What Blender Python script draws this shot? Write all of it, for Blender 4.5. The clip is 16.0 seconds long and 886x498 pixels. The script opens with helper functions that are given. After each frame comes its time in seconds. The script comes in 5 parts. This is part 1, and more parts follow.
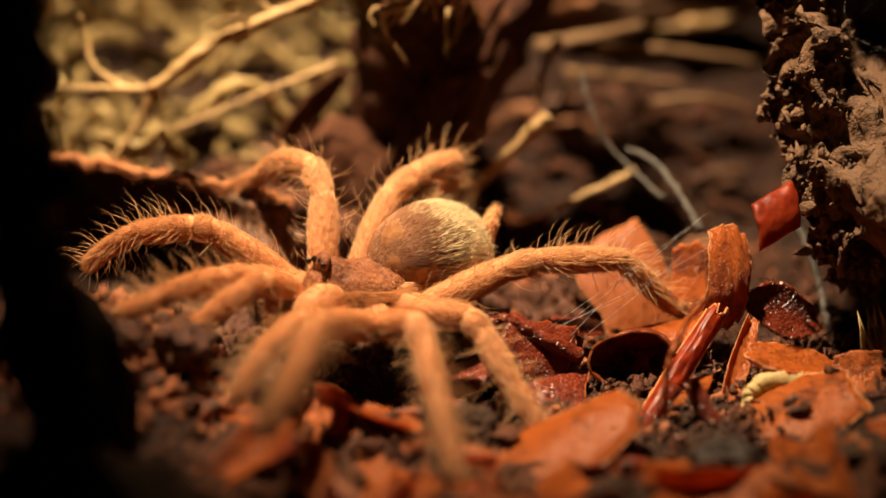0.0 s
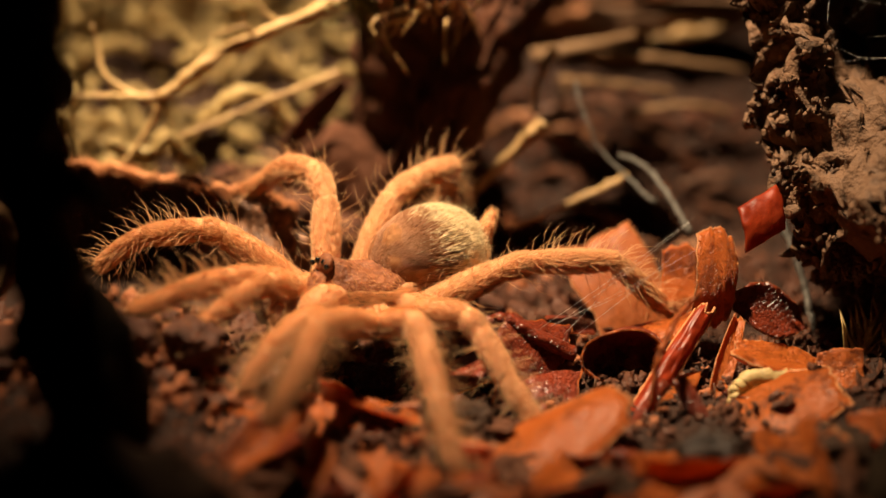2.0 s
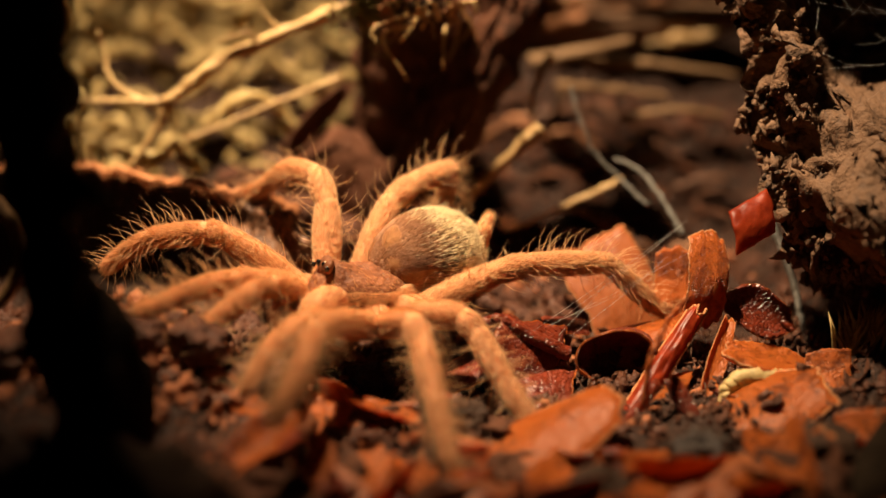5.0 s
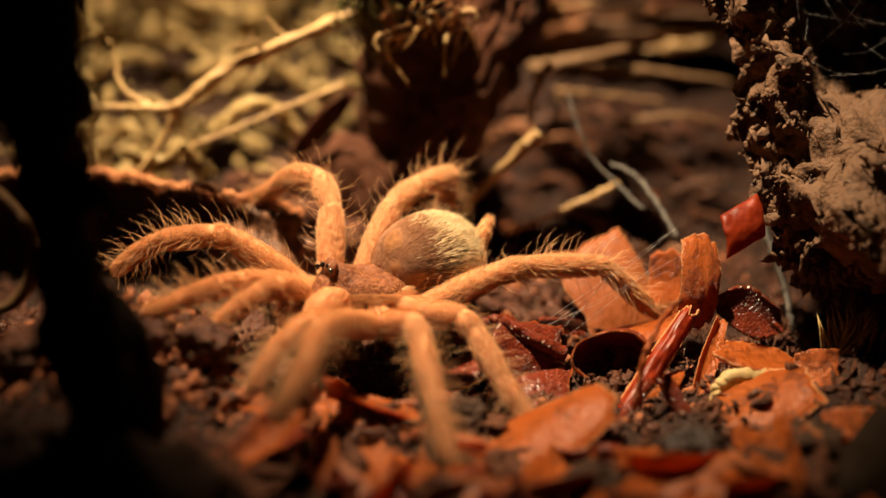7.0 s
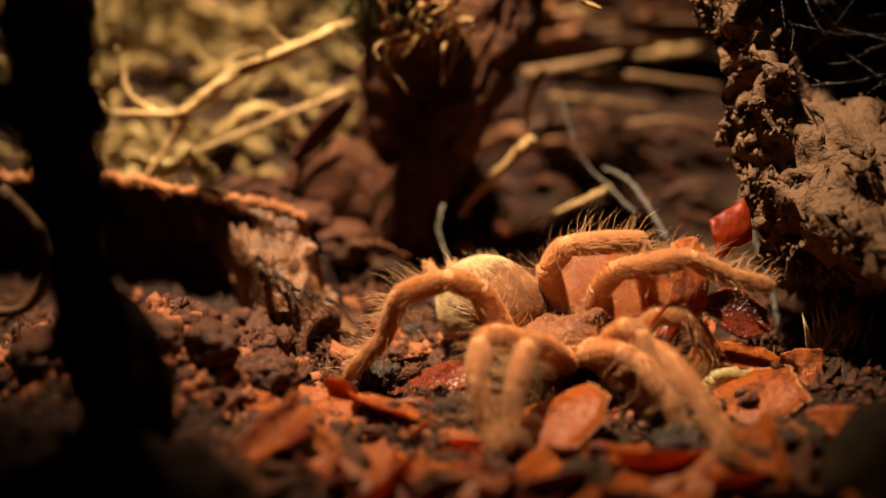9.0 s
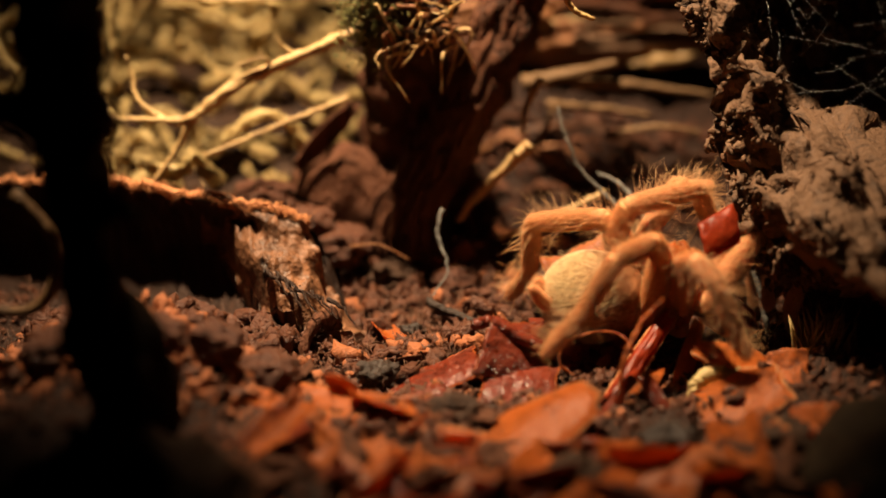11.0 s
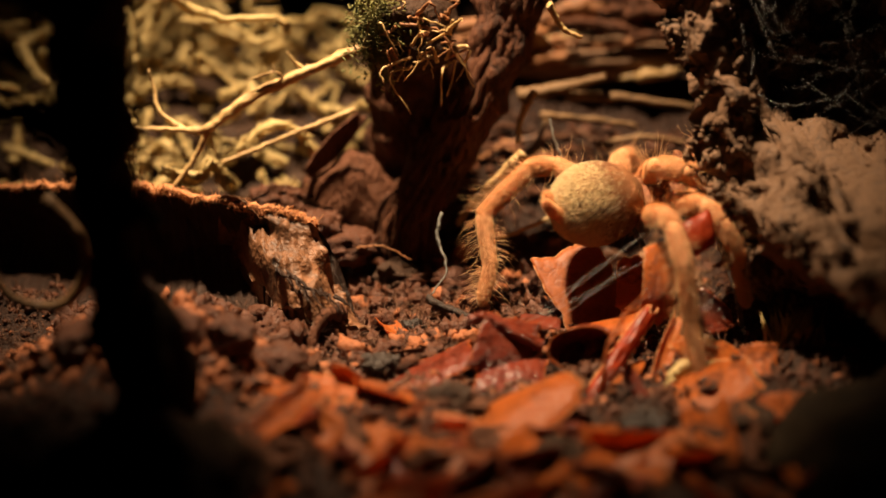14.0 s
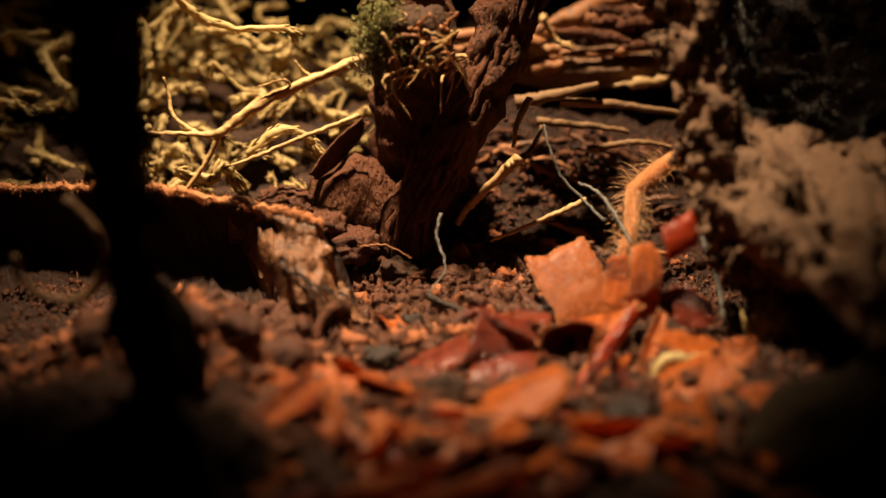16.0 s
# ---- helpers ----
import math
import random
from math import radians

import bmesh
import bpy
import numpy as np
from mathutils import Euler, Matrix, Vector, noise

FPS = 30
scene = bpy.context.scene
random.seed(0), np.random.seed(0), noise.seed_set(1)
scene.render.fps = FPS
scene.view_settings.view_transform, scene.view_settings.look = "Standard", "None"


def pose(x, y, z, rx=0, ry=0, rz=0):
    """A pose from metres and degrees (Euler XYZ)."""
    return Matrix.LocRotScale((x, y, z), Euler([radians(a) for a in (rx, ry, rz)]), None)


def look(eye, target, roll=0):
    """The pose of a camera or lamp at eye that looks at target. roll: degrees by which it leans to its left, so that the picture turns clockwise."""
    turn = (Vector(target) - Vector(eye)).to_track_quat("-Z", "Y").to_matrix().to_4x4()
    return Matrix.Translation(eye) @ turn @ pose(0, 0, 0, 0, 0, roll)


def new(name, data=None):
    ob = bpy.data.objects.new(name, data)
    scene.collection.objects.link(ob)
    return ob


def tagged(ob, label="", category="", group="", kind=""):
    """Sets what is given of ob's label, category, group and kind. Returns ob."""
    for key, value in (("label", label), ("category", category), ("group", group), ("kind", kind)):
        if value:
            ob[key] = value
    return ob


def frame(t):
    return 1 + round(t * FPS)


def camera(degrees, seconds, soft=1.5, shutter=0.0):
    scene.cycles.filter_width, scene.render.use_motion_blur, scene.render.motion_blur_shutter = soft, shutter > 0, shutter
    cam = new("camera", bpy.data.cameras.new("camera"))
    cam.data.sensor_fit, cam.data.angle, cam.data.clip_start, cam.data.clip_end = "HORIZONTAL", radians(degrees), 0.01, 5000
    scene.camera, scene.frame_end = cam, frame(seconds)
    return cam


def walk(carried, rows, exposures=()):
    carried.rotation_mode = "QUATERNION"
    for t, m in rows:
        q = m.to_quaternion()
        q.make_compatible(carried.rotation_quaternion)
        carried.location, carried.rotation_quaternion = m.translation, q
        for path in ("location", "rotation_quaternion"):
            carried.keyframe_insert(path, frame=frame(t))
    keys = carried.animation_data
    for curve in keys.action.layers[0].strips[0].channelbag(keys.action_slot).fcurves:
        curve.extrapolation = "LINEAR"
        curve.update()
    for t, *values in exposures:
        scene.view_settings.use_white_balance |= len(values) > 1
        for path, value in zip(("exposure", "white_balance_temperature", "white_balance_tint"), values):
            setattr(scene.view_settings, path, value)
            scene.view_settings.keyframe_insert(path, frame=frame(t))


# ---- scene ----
cam = camera(22.0, 16.0, soft=1.5, shutter=0.8)
PATH = [
    (0, (-0.00257, -0.18157, 0.06666), (-0.00297, -0.01065, 0.01019), 0),
    (0.5, (-0.00165, -0.18299, 0.06623), (-0.00285, -0.01181, 0.01058), 0),
    (1, (-0.00179, -0.18489, 0.06743), (-0.00284, -0.01387, 0.01130), 0),
    (1.5, (-0.00210, -0.18661, 0.06822), (-0.00282, -0.01562, 0.01198), 0),
    (2, (-0.00237, -0.18859, 0.06852), (-0.00283, -0.01750, 0.01258), 0),
    (2.5, (-0.00220, -0.18975, 0.06909), (-0.00281, -0.01872, 0.01300), 0),
    (3, (-0.00192, -0.19036, 0.06966), (-0.00278, -0.01943, 0.01324), 0),
    (3.5, (-0.00189, -0.19095, 0.06996), (-0.00276, -0.02003, 0.01353), 0),
    (4, (-0.00177, -0.19128, 0.07009), (-0.00268, -0.02034, 0.01369), 0),
    (6.5, (-0.00125, -0.19685, 0.07176), (-0.00254, -0.02581, 0.01568), 0),
    (7, (-0.00094, -0.19842, 0.07271), (-0.00254, -0.02747, 0.01635), 0),
    (7.5, (-0.00164, -0.19994, 0.07445), (-0.00254, -0.02929, 0.01720), 0),
    (8, (-0.00148, -0.20156, 0.07528), (-0.00249, -0.03097, 0.01787), 0),
    (8.5, (-0.00109, -0.20305, 0.07571), (-0.00240, -0.03243, 0.01837), 0),
    (9, (-0.00110, -0.20459, 0.07632), (-0.00236, -0.03399, 0.01895), 0),
    (11.5, (0.00040, -0.21274, 0.07883), (-0.00189, -0.04202, 0.02185), 0),
    (12, (0.00035, -0.21487, 0.07943), (-0.00191, -0.04412, 0.02254), 0),
    (12.5, (0.00133, -0.21929, 0.08057), (-0.00160, -0.04847, 0.02389), 0),
    (13, (0.00173, -0.22322, 0.08185), (-0.00139, -0.05239, 0.02521), 0),
    (13.5, (0.00175, -0.22547, 0.08237), (-0.00138, -0.05459, 0.02590), 0),
    (14, (0.00253, -0.22773, 0.08351), (-0.00112, -0.05693, 0.02681), 0),
    (14.5, (0.00268, -0.22974, 0.08323), (-0.00106, -0.05873, 0.02717), 0),
    (15, (0.00345, -0.23235, 0.08516), (-0.00074, -0.06159, 0.02841), 0),
    (15.5, (0.00409, -0.23629, 0.08613), (-0.00044, -0.06547, 0.02957), 0),
    (16, (0.00504, -0.24028, 0.08759), (-0.00009, -0.06952, 0.03088), 0),
]
walk(cam, [(t, look(eye, target, roll)) for t, eye, target, roll in PATH])

CM = 0.01

# ---- light: one warm lamp over the enclosure, a faint room ----
world = bpy.data.worlds.new("world")
scene.world = world
world.use_nodes = True
world.node_tree.nodes["Background"].inputs[0].default_value = (1.0, 0.62, 0.35, 1)
world.node_tree.nodes["Background"].inputs[1].default_value = 0.17
lamp_data = bpy.data.lights.new("lamp", "SPOT")
lamp_data.energy, lamp_data.color = 9.4, (1.0, 0.75, 0.475)
lamp_data.spot_size, lamp_data.spot_blend, lamp_data.shadow_soft_size = radians(31.5), 1.0, 0.006
lamp = new("lamp", lamp_data)
lamp.matrix_world = look((-0.044, 0.018, 0.237), (-0.004, 0.011, 0.006))
scene.view_settings.exposure = 0.0


# ---- materials ----
def mat(name, dark, light, rough=0.8, scale=300.0, bump=0.3, metal=0.0, spread=0.5, sub=0.0, spec=0.5, fine=4.0, contrast=0.25, pores=0.0, coat=0.0, trans=0.0, dist=0.0006, stretch=None):
    """A natural surface: two colours mixed by noise at two scales, varied per piece, with relief."""
    m = bpy.data.materials.new(name)
    m.use_nodes = True
    n, l = m.node_tree.nodes, m.node_tree.links
    b = n["Principled BSDF"]
    co = n.new("ShaderNodeTexCoord")
    info = n.new("ShaderNodeObjectInfo")
    geo = n.new("ShaderNodeNewGeometry")
    big = n.new("ShaderNodeTexNoise")
    big.inputs["Scale"].default_value, big.inputs["Detail"].default_value = scale, 6
    big.inputs["Roughness"].default_value = 0.65
    small = n.new("ShaderNodeTexNoise")
    small.inputs["Scale"].default_value, small.inputs["Detail"].default_value = scale * fine, 4
    where = co.outputs["Object"]
    if stretch:
        grain = n.new("ShaderNodeMapping")
        grain.inputs["Scale"].default_value = stretch
        l.new(where, grain.inputs["Vector"])
        where = grain.outputs["Vector"]
    l.new(where, big.inputs["Vector"])
    l.new(where, small.inputs["Vector"])
    add = n.new("ShaderNodeMath")
    add.operation = "MULTIPLY_ADD"
    l.new(small.outputs["Fac"], add.inputs[0])
    add.inputs[1].default_value = 0.5
    l.new(big.outputs["Fac"], add.inputs[2])
    rnd = n.new("ShaderNodeMath")
    rnd.operation = "ADD"
    l.new(info.outputs["Random"], rnd.inputs[0])
    l.new(geo.outputs["Random Per Island"], rnd.inputs[1])
    vary = n.new("ShaderNodeMath")
    vary.operation = "MULTIPLY_ADD"
    l.new(rnd.outputs[0], vary.inputs[0])
    vary.inputs[1].default_value = spread * 0.5
    l.new(add.outputs[0], vary.inputs[2])
    ramp = n.new("ShaderNodeValToRGB")
    ramp.color_ramp.elements[0].position, ramp.color_ramp.elements[0].color = 0.75 + spread * 0.25 - contrast, (*dark, 1)
    ramp.color_ramp.elements[1].position, ramp.color_ramp.elements[1].color = 0.75 + spread * 0.25 + contrast, (*light, 1)
    l.new(vary.outputs[0], ramp.inputs["Fac"])
    l.new(ramp.outputs["Color"], b.inputs["Base Color"])
    b.inputs["Metallic"].default_value = metal
    b.inputs["Specular IOR Level"].default_value = spec
    rr = n.new("ShaderNodeMapRange")
    rr.inputs["To Min"].default_value, rr.inputs["To Max"].default_value = max(0.05, rough - 0.18), min(1, rough + 0.18)
    l.new(small.outputs["Fac"], rr.inputs["Value"])
    l.new(rr.outputs[0], b.inputs["Roughness"])
    height = add.outputs[0]
    if pores:
        vor = n.new("ShaderNodeTexVoronoi")
        vor.feature = "DISTANCE_TO_EDGE"
        vor.inputs["Scale"].default_value = pores
        l.new(co.outputs["Object"], vor.inputs["Vector"])
        lim = n.new("ShaderNodeMapRange")
        lim.inputs["From Max"].default_value = 0.12
        l.new(vor.outputs["Distance"], lim.inputs["Value"])
        mix = n.new("ShaderNodeMath")
        mix.operation = "ADD"
        l.new(lim.outputs[0], mix.inputs[0])
        l.new(add.outputs[0], mix.inputs[1])
        height = mix.outputs[0]
    bp = n.new("ShaderNodeBump")
    bp.inputs["Strength"].default_value, bp.inputs["Distance"].default_value = bump, dist
    l.new(height, bp.inputs["Height"])
    l.new(bp.outputs["Normal"], b.inputs["Normal"])
    if trans:
        back = n.new("ShaderNodeBsdfTranslucent")
        l.new(ramp.outputs["Color"], back.inputs["Color"])
        blend = n.new("ShaderNodeMixShader")
        blend.inputs["Fac"].default_value = trans
        l.new(b.outputs["BSDF"], blend.inputs[1])
        l.new(back.outputs["BSDF"], blend.inputs[2])
        l.new(blend.outputs["Shader"], n["Material Output"].inputs["Surface"])
    if coat:
        b.inputs["Coat Weight"].default_value, b.inputs["Coat Roughness"].default_value = coat, 0.25
    if sub:
        b.inputs["Subsurface Weight"].default_value = sub
        b.inputs["Subsurface Radius"].default_value = (0.0012, 0.0006, 0.0003)
        b.inputs["Subsurface Scale"].default_value = 1.0
    return m


SOIL = mat("soil", (0.005, 0.0022, 0.0012), (0.035, 0.012, 0.0045), 0.6, 500, 1.0, spread=0.3, contrast=0.3, spec=0.3, dist=0.0012)
CRUMB = mat("soil crumb", (0.004, 0.0016, 0.0008), (0.092, 0.027, 0.009), 0.5, 700, 0.9, spread=1.2, spec=0.35)
ORANGE = mat("orange crumb", (0.040, 0.013, 0.005), (0.30, 0.088, 0.024), 0.7, 500, 0.8, spread=0.9)
DARKSOIL = mat("dark soil", (0.010, 0.005, 0.003), (0.05, 0.022, 0.010), 0.7, 500, 0.9, spread=0.4, spec=0.25)
DARKFIBRE = mat("dark plant fibre", (0.015, 0.006, 0.003), (0.12, 0.045, 0.017), 0.6, 300, 0.3, spread=0.9)
FIBRE = mat("plant fibre", (0.06, 0.022, 0.008), (0.28, 0.11, 0.038), 0.65, 300, 0.3, spread=0.8)
LEAF = mat("orange leaf", (0.11, 0.019, 0.005), (0.68, 0.165, 0.022), 0.45, 330, 0.8, spread=0.45, pores=4200, trans=0.45, dist=0.00022, contrast=0.2)
REDLEAF = mat("red leaf", (0.065, 0.009, 0.004), (0.25, 0.037, 0.012), 0.32, 450, 0.8, spread=0.35, spec=0.6, pores=2800, trans=0.25, dist=0.00018)
SCARLET = mat("scarlet leaf", (0.18, 0.016, 0.005), (0.50, 0.060, 0.014), 0.42, 250, 0.4, spread=0.2, spec=0.35, trans=0.5, dist=0.0002)
PALELEAF = mat("pale leaf", (0.26, 0.062, 0.016), (0.48, 0.135, 0.034), 0.5, 380, 0.5, spread=0.35, trans=0.5, dist=0.0002)
BLACKCHIP = mat("charred bark", (0.006, 0.004, 0.003), (0.035, 0.020, 0.013), 0.5, 500, 0.8, spread=0.3, spec=0.3)
LOGWOOD = mat("rotten wood", (0.005, 0.0026, 0.0017), (0.048, 0.020, 0.010), 0.5, 260, 1.0, spread=0.3, spec=0.35, stretch=(6.0, 1.5, 0.6), dist=0.0009)
ENDWOOD = mat("weathered wood", (0.010, 0.0045, 0.0025), (0.23, 0.100, 0.046), 0.5, 170, 1.0, spread=0.2, spec=0.3, fine=7, contrast=0.17, dist=0.0009)
RIM = mat("fibrous wood edge", (0.16, 0.05, 0.018), (0.50, 0.20, 0.07), 0.75, 500, 0.6, spread=0.5)
BARK = mat("crusty bark", (0.011, 0.0055, 0.003), (0.165, 0.083, 0.040), 0.8, 350, 1.0, spread=0.4)
TRUNKMAT = mat("brown root bark", (0.012, 0.005, 0.003), (0.13, 0.048, 0.023), 0.7, 240, 1.0, spread=0.3, spec=0.2, stretch=(2.2, 2.2, 0.7), dist=0.0009)
ROOT = mat("pale root", (0.30, 0.15, 0.05), (0.62, 0.40, 0.16), 0.55, 350, 0.4, spread=0.2)
MOSS = mat("dried moss", (0.26, 0.165, 0.05), (0.66, 0.48, 0.20), 0.6, 300, 0.3, spread=0.6, trans=0.3)
GREEN = mat("green moss", (0.05, 0.05, 0.012), (0.20, 0.18, 0.05), 0.7, 300, 0.2, spread=0.6, trans=0.2)
STRAW = mat("straw", (0.17, 0.09, 0.032), (0.42, 0.26, 0.105), 0.6, 300, 0.3, spread=0.5)
OLDSTRAW = mat("old straw", (0.05, 0.023, 0.008), (0.16, 0.08, 0.026), 0.7, 300, 0.5, spread=0.5)
GREY = mat("grey stick", (0.04, 0.036, 0.032), (0.15, 0.135, 0.115), 0.6, 400, 0.4, spread=0.3)
# dark brown of the stem; on the bark's foot it stands in for shade
SHADE = mat("dark stem and shaded foot", (0.007, 0.004, 0.0024), (0.027, 0.016, 0.008), 0.8, 200, 0.6, spread=0.2, spec=0.1)
WALL = mat("dark wall", (0.012, 0.008, 0.006), (0.03, 0.02, 0.014), 0.9, 20, 0.1, spread=0.1)
SKIN = mat("spider skin", (0.50, 0.215, 0.097), (0.62, 0.295, 0.135), 0.75, 900, 0.15, spread=0.1, sub=0.35, contrast=0.4, spec=0.2, dist=0.0003)
BELLY = mat("abdomen skin", (0.15, 0.060, 0.026), (0.32, 0.145, 0.060), 0.85, 260, 0.3, spread=0.1, sub=0.15, spec=0.08)
SHELL = mat("carapace", (0.075, 0.022, 0.010), (0.26, 0.095, 0.042), 0.5, 500, 0.6, spread=0.1, spec=0.15)
HAIR = mat("hair", (0.68, 0.34, 0.15), (0.92, 0.60, 0.32), 0.4, 900, 0.0, spread=0.8, trans=0.5)
FELT = mat("abdomen hair", (0.19, 0.072, 0.030), (0.44, 0.195, 0.085), 0.5, 900, 0.0, spread=0.7, trans=0.35)
GOLD = mat("golden hair", (0.70, 0.45, 0.21), (0.95, 0.76, 0.44), 0.5, 900, 0.0, spread=0.7, trans=0.2)
EYE = mat("eye", (0.004, 0.003, 0.003), (0.012, 0.008, 0.006), 0.12, 900, 0.0, spread=0.0)
SILK = mat("silk", (0.55, 0.52, 0.48), (0.8, 0.78, 0.74), 0.25, 900, 0.0, spread=0.3)


# ---- building helpers: meshes are drawn in centimetres ----
def mesh_of(name, verts, faces, material, smooth=True):
    me = bpy.data.meshes.new(name)
    me.from_pydata([(x * CM, y * CM, z * CM) for x, y, z in verts], [], faces)
    me.materials.append(material)
    if smooth:
        me.polygons.foreach_set("use_smooth", [True] * len(me.polygons))
    me.update()
    return me


class Shape:
    """Collects vertices and faces of one part."""

    def __init__(self):
        self.v, self.f = [], []

    def put(self, verts, faces):
        k = len(self.v)
        self.v.extend(tuple(p) for p in verts)
        self.f.extend(tuple(i + k for i in face) for face in faces)
        return self

    def tube(self, points, radii, sides=8, caps=True, rough=0.0, seed=0):
        pts = [Vector(p) for p in points]
        n = len(pts)
        verts, faces = [], []
        side = None
        for i, p in enumerate(pts):
            d = (pts[min(i + 1, n - 1)] - pts[max(i - 1, 0)]).normalized()
            if side is None:
                side = d.orthogonal().normalized()
            side = (side - d * side.dot(d)).normalized()
            up = d.cross(side)
            for k in range(sides):
                a = 2 * math.pi * k / sides
                r = radii[i]
                if rough:
                    q = Vector((p.x * 3 + math.cos(a) * 1.3, p.y * 3 + math.sin(a) * 1.3, p.z * 3 + seed))
                    r *= 1 + rough * (noise.noise(q) + 0.5 * noise.noise(q * 2.7))
                verts.append(p + (side * math.cos(a) + up * math.sin(a)) * r)
        for i in range(n - 1):
            for k in range(sides):
                a, b = i * sides + k, i * sides + (k + 1) % sides
                faces.append((a, b, b + sides, a + sides))
        if caps:
            faces.append(tuple(range(sides))[::-1])
            faces.append(tuple(range((n - 1) * sides, n * sides)))
        return self.put(verts, faces)

    def hair(self, p, d, length, r, bend, sides=3):
        """One tapered bristle, bent towards bend."""
        a, d = Vector(p), Vector(d).normalized()
        mid = a + d * length * 0.55
        end = mid + (d + Vector(bend)).normalized() * length * 0.45
        s = d.orthogonal().normalized()
        u = d.cross(s)
        verts = []
        for c, rr in ((a, r), (mid, r * 0.7)):
            for k in range(sides):
                t = 2 * math.pi * k / sides
                verts.append(c + (s * math.cos(t) + u * math.sin(t)) * rr)
        verts.append(end)
        faces = [(k, (k + 1) % sides, sides + (k + 1) % sides, sides + k) for k in range(sides)]
        faces += [(sides + k, sides + (k + 1) % sides, 2 * sides) for k in range(sides)]
        return self.put(verts, faces)

    def crumble(self, r, seed):
        """A porous clod with a knobbly surface."""
        o = Vector((seed, seed * 0.3, -seed))
        out = []
        for p in BALLS[3][0]:
            k = 1 + 0.4 * noise.noise(p * 1.4 + o) + 0.28 * noise.noise(p * 4 + o) + 0.22 * abs(noise.noise(p * 9 + o)) + 0.1 * noise.noise(p * 20 + o)
            out.append((p.x * r * k, p.y * r * 0.85 * k, p.z * r * 0.7 * k))
        return self.put(out, BALLS[3][1])

    def lump(self, c, size, seed, level=1, rough=0.35):
        verts, faces = BALLS[level]
        c, o = Vector(c), Vector((seed * 1.7, seed * 0.37, seed * 2.9))
        rot = Euler((seed * 1.1, seed * 2.3, seed * 0.7)).to_matrix()
        out = []
        for p in verts:
            k = 1 + rough * (noise.noise(p * 1.3 + o) + 0.6 * noise.noise(p * 3.1 + o))
            out.append(c + rot @ Vector((p.x * size[0], p.y * size[1], p.z * size[2])) * k)
        return self.put(out, faces)


def ball(level):
    bm = bmesh.new()
    bmesh.ops.create_icosphere(bm, subdivisions=level, radius=1)
    bm.verts.ensure_lookup_table()
    out = ([v.co.copy() for v in bm.verts], [tuple(v.index for v in f.verts) for f in bm.faces])
    bm.free()
    return out


BALLS = {0: ball(1), 1: ball(2), 2: ball(3), 3: ball(4)}


def thing(name, label, category, group="", kind="", at=(0, 0, 0)):
    ob = new(name)
    ob.empty_display_size = 0.002
    ob.location = Vector(at) * CM
    return tagged(ob, label, category, group, kind)


def part(name, shape, material, parent, label="", smooth=True):
    ob = new(name, mesh_of(name, shape.v, shape.f, material, smooth))
    ob.parent = parent
    return tagged(ob, label)


def solo(name, shape, material, label, category="", group="", kind="", smooth=True, at=(0, 0, 0)):
    """A thing that is one mesh; its vertices are given round the place at."""
    ob = new(name, mesh_of(name, shape.v, shape.f, material, smooth))
    ob.location = Vector(at) * CM
    return tagged(ob, label, category, group, kind)


def curve_points(pts, n, wob=0.0, seed=0):
    """A smooth line through the points (Catmull-Rom), with small wobble."""
    p = [Vector(q) for q in pts]
    p = [p[0] * 2 - p[1]] + p + [p[-1] * 2 - p[-2]]
    out = []
    segs = len(p) - 3
    for i in range(n):
        s = i / (n - 1) * segs
        k = min(int(s), segs - 1)
        t = s - k
        a, b, c, d = p[k : k + 4]
        q = 0.5 * (2 * b + (c - a) * t + (2 * a - 5 * b + 4 * c - d) * t * t + (3 * b - a - 3 * c + d) * t**3)
        if wob:
            q += Vector((noise.noise(Vector((i * 0.7, seed, 0))), noise.noise(Vector((i * 0.7, seed, 5))), noise.noise(Vector((i * 0.7, seed, 9))))) * wob
        out.append(q)
    return out


def taper(a, b, n):
    return [a + (b - a) * i / (n - 1) for i in range(n)]


def bump(x, y, cx, cy, sx, sy):
    return math.exp(-(((x - cx) / sx) ** 2) - ((y - cy) / sy) ** 2)


def ease(a, b, v):
    t = min(1, max(0, (v - a) / (b - a)))
    return t * t * (3 - 2 * t)


def ground(x, y):
    """Height of the soil, in centimetres."""
    h = 0.0
    h += 1.1 * ease(1.6, 5.5, y) * ease(2.0, -1.0, x) + 1.45 * ease(1.9, 4.4, y) * ease(-1.0, 0.6, x)
    h += 0.78 * bump(x, y, -3.0, -2.2, 1.05, 1.3) + 0.5 * bump(x, y, -3.4, -4.2, 1.6, 1.2)
    h += 0.25 * bump(x, y, 3.6, -2.2, 0.9, 1.5) - 0.16 * bump(x, y, -1.1, 0.1, 0.5, 0.8) - 0.26 * bump(x, y, -0.8, -1.8, 0.75, 0.6)
    h += 0.16 * bump(x, y, -0.8, -2.6, 0.7, 0.6)
    near = math.exp(-(x * x + y * y) / 260)
    p = Vector((x, y, 0))
    h += near * (0.09 * noise.noise(p * 1.1) + 0.09 * noise.noise(p * 2.9) + 0.07 * noise.noise(p * 6.5) + 0.05 * noise.noise(p * 14))
    return h


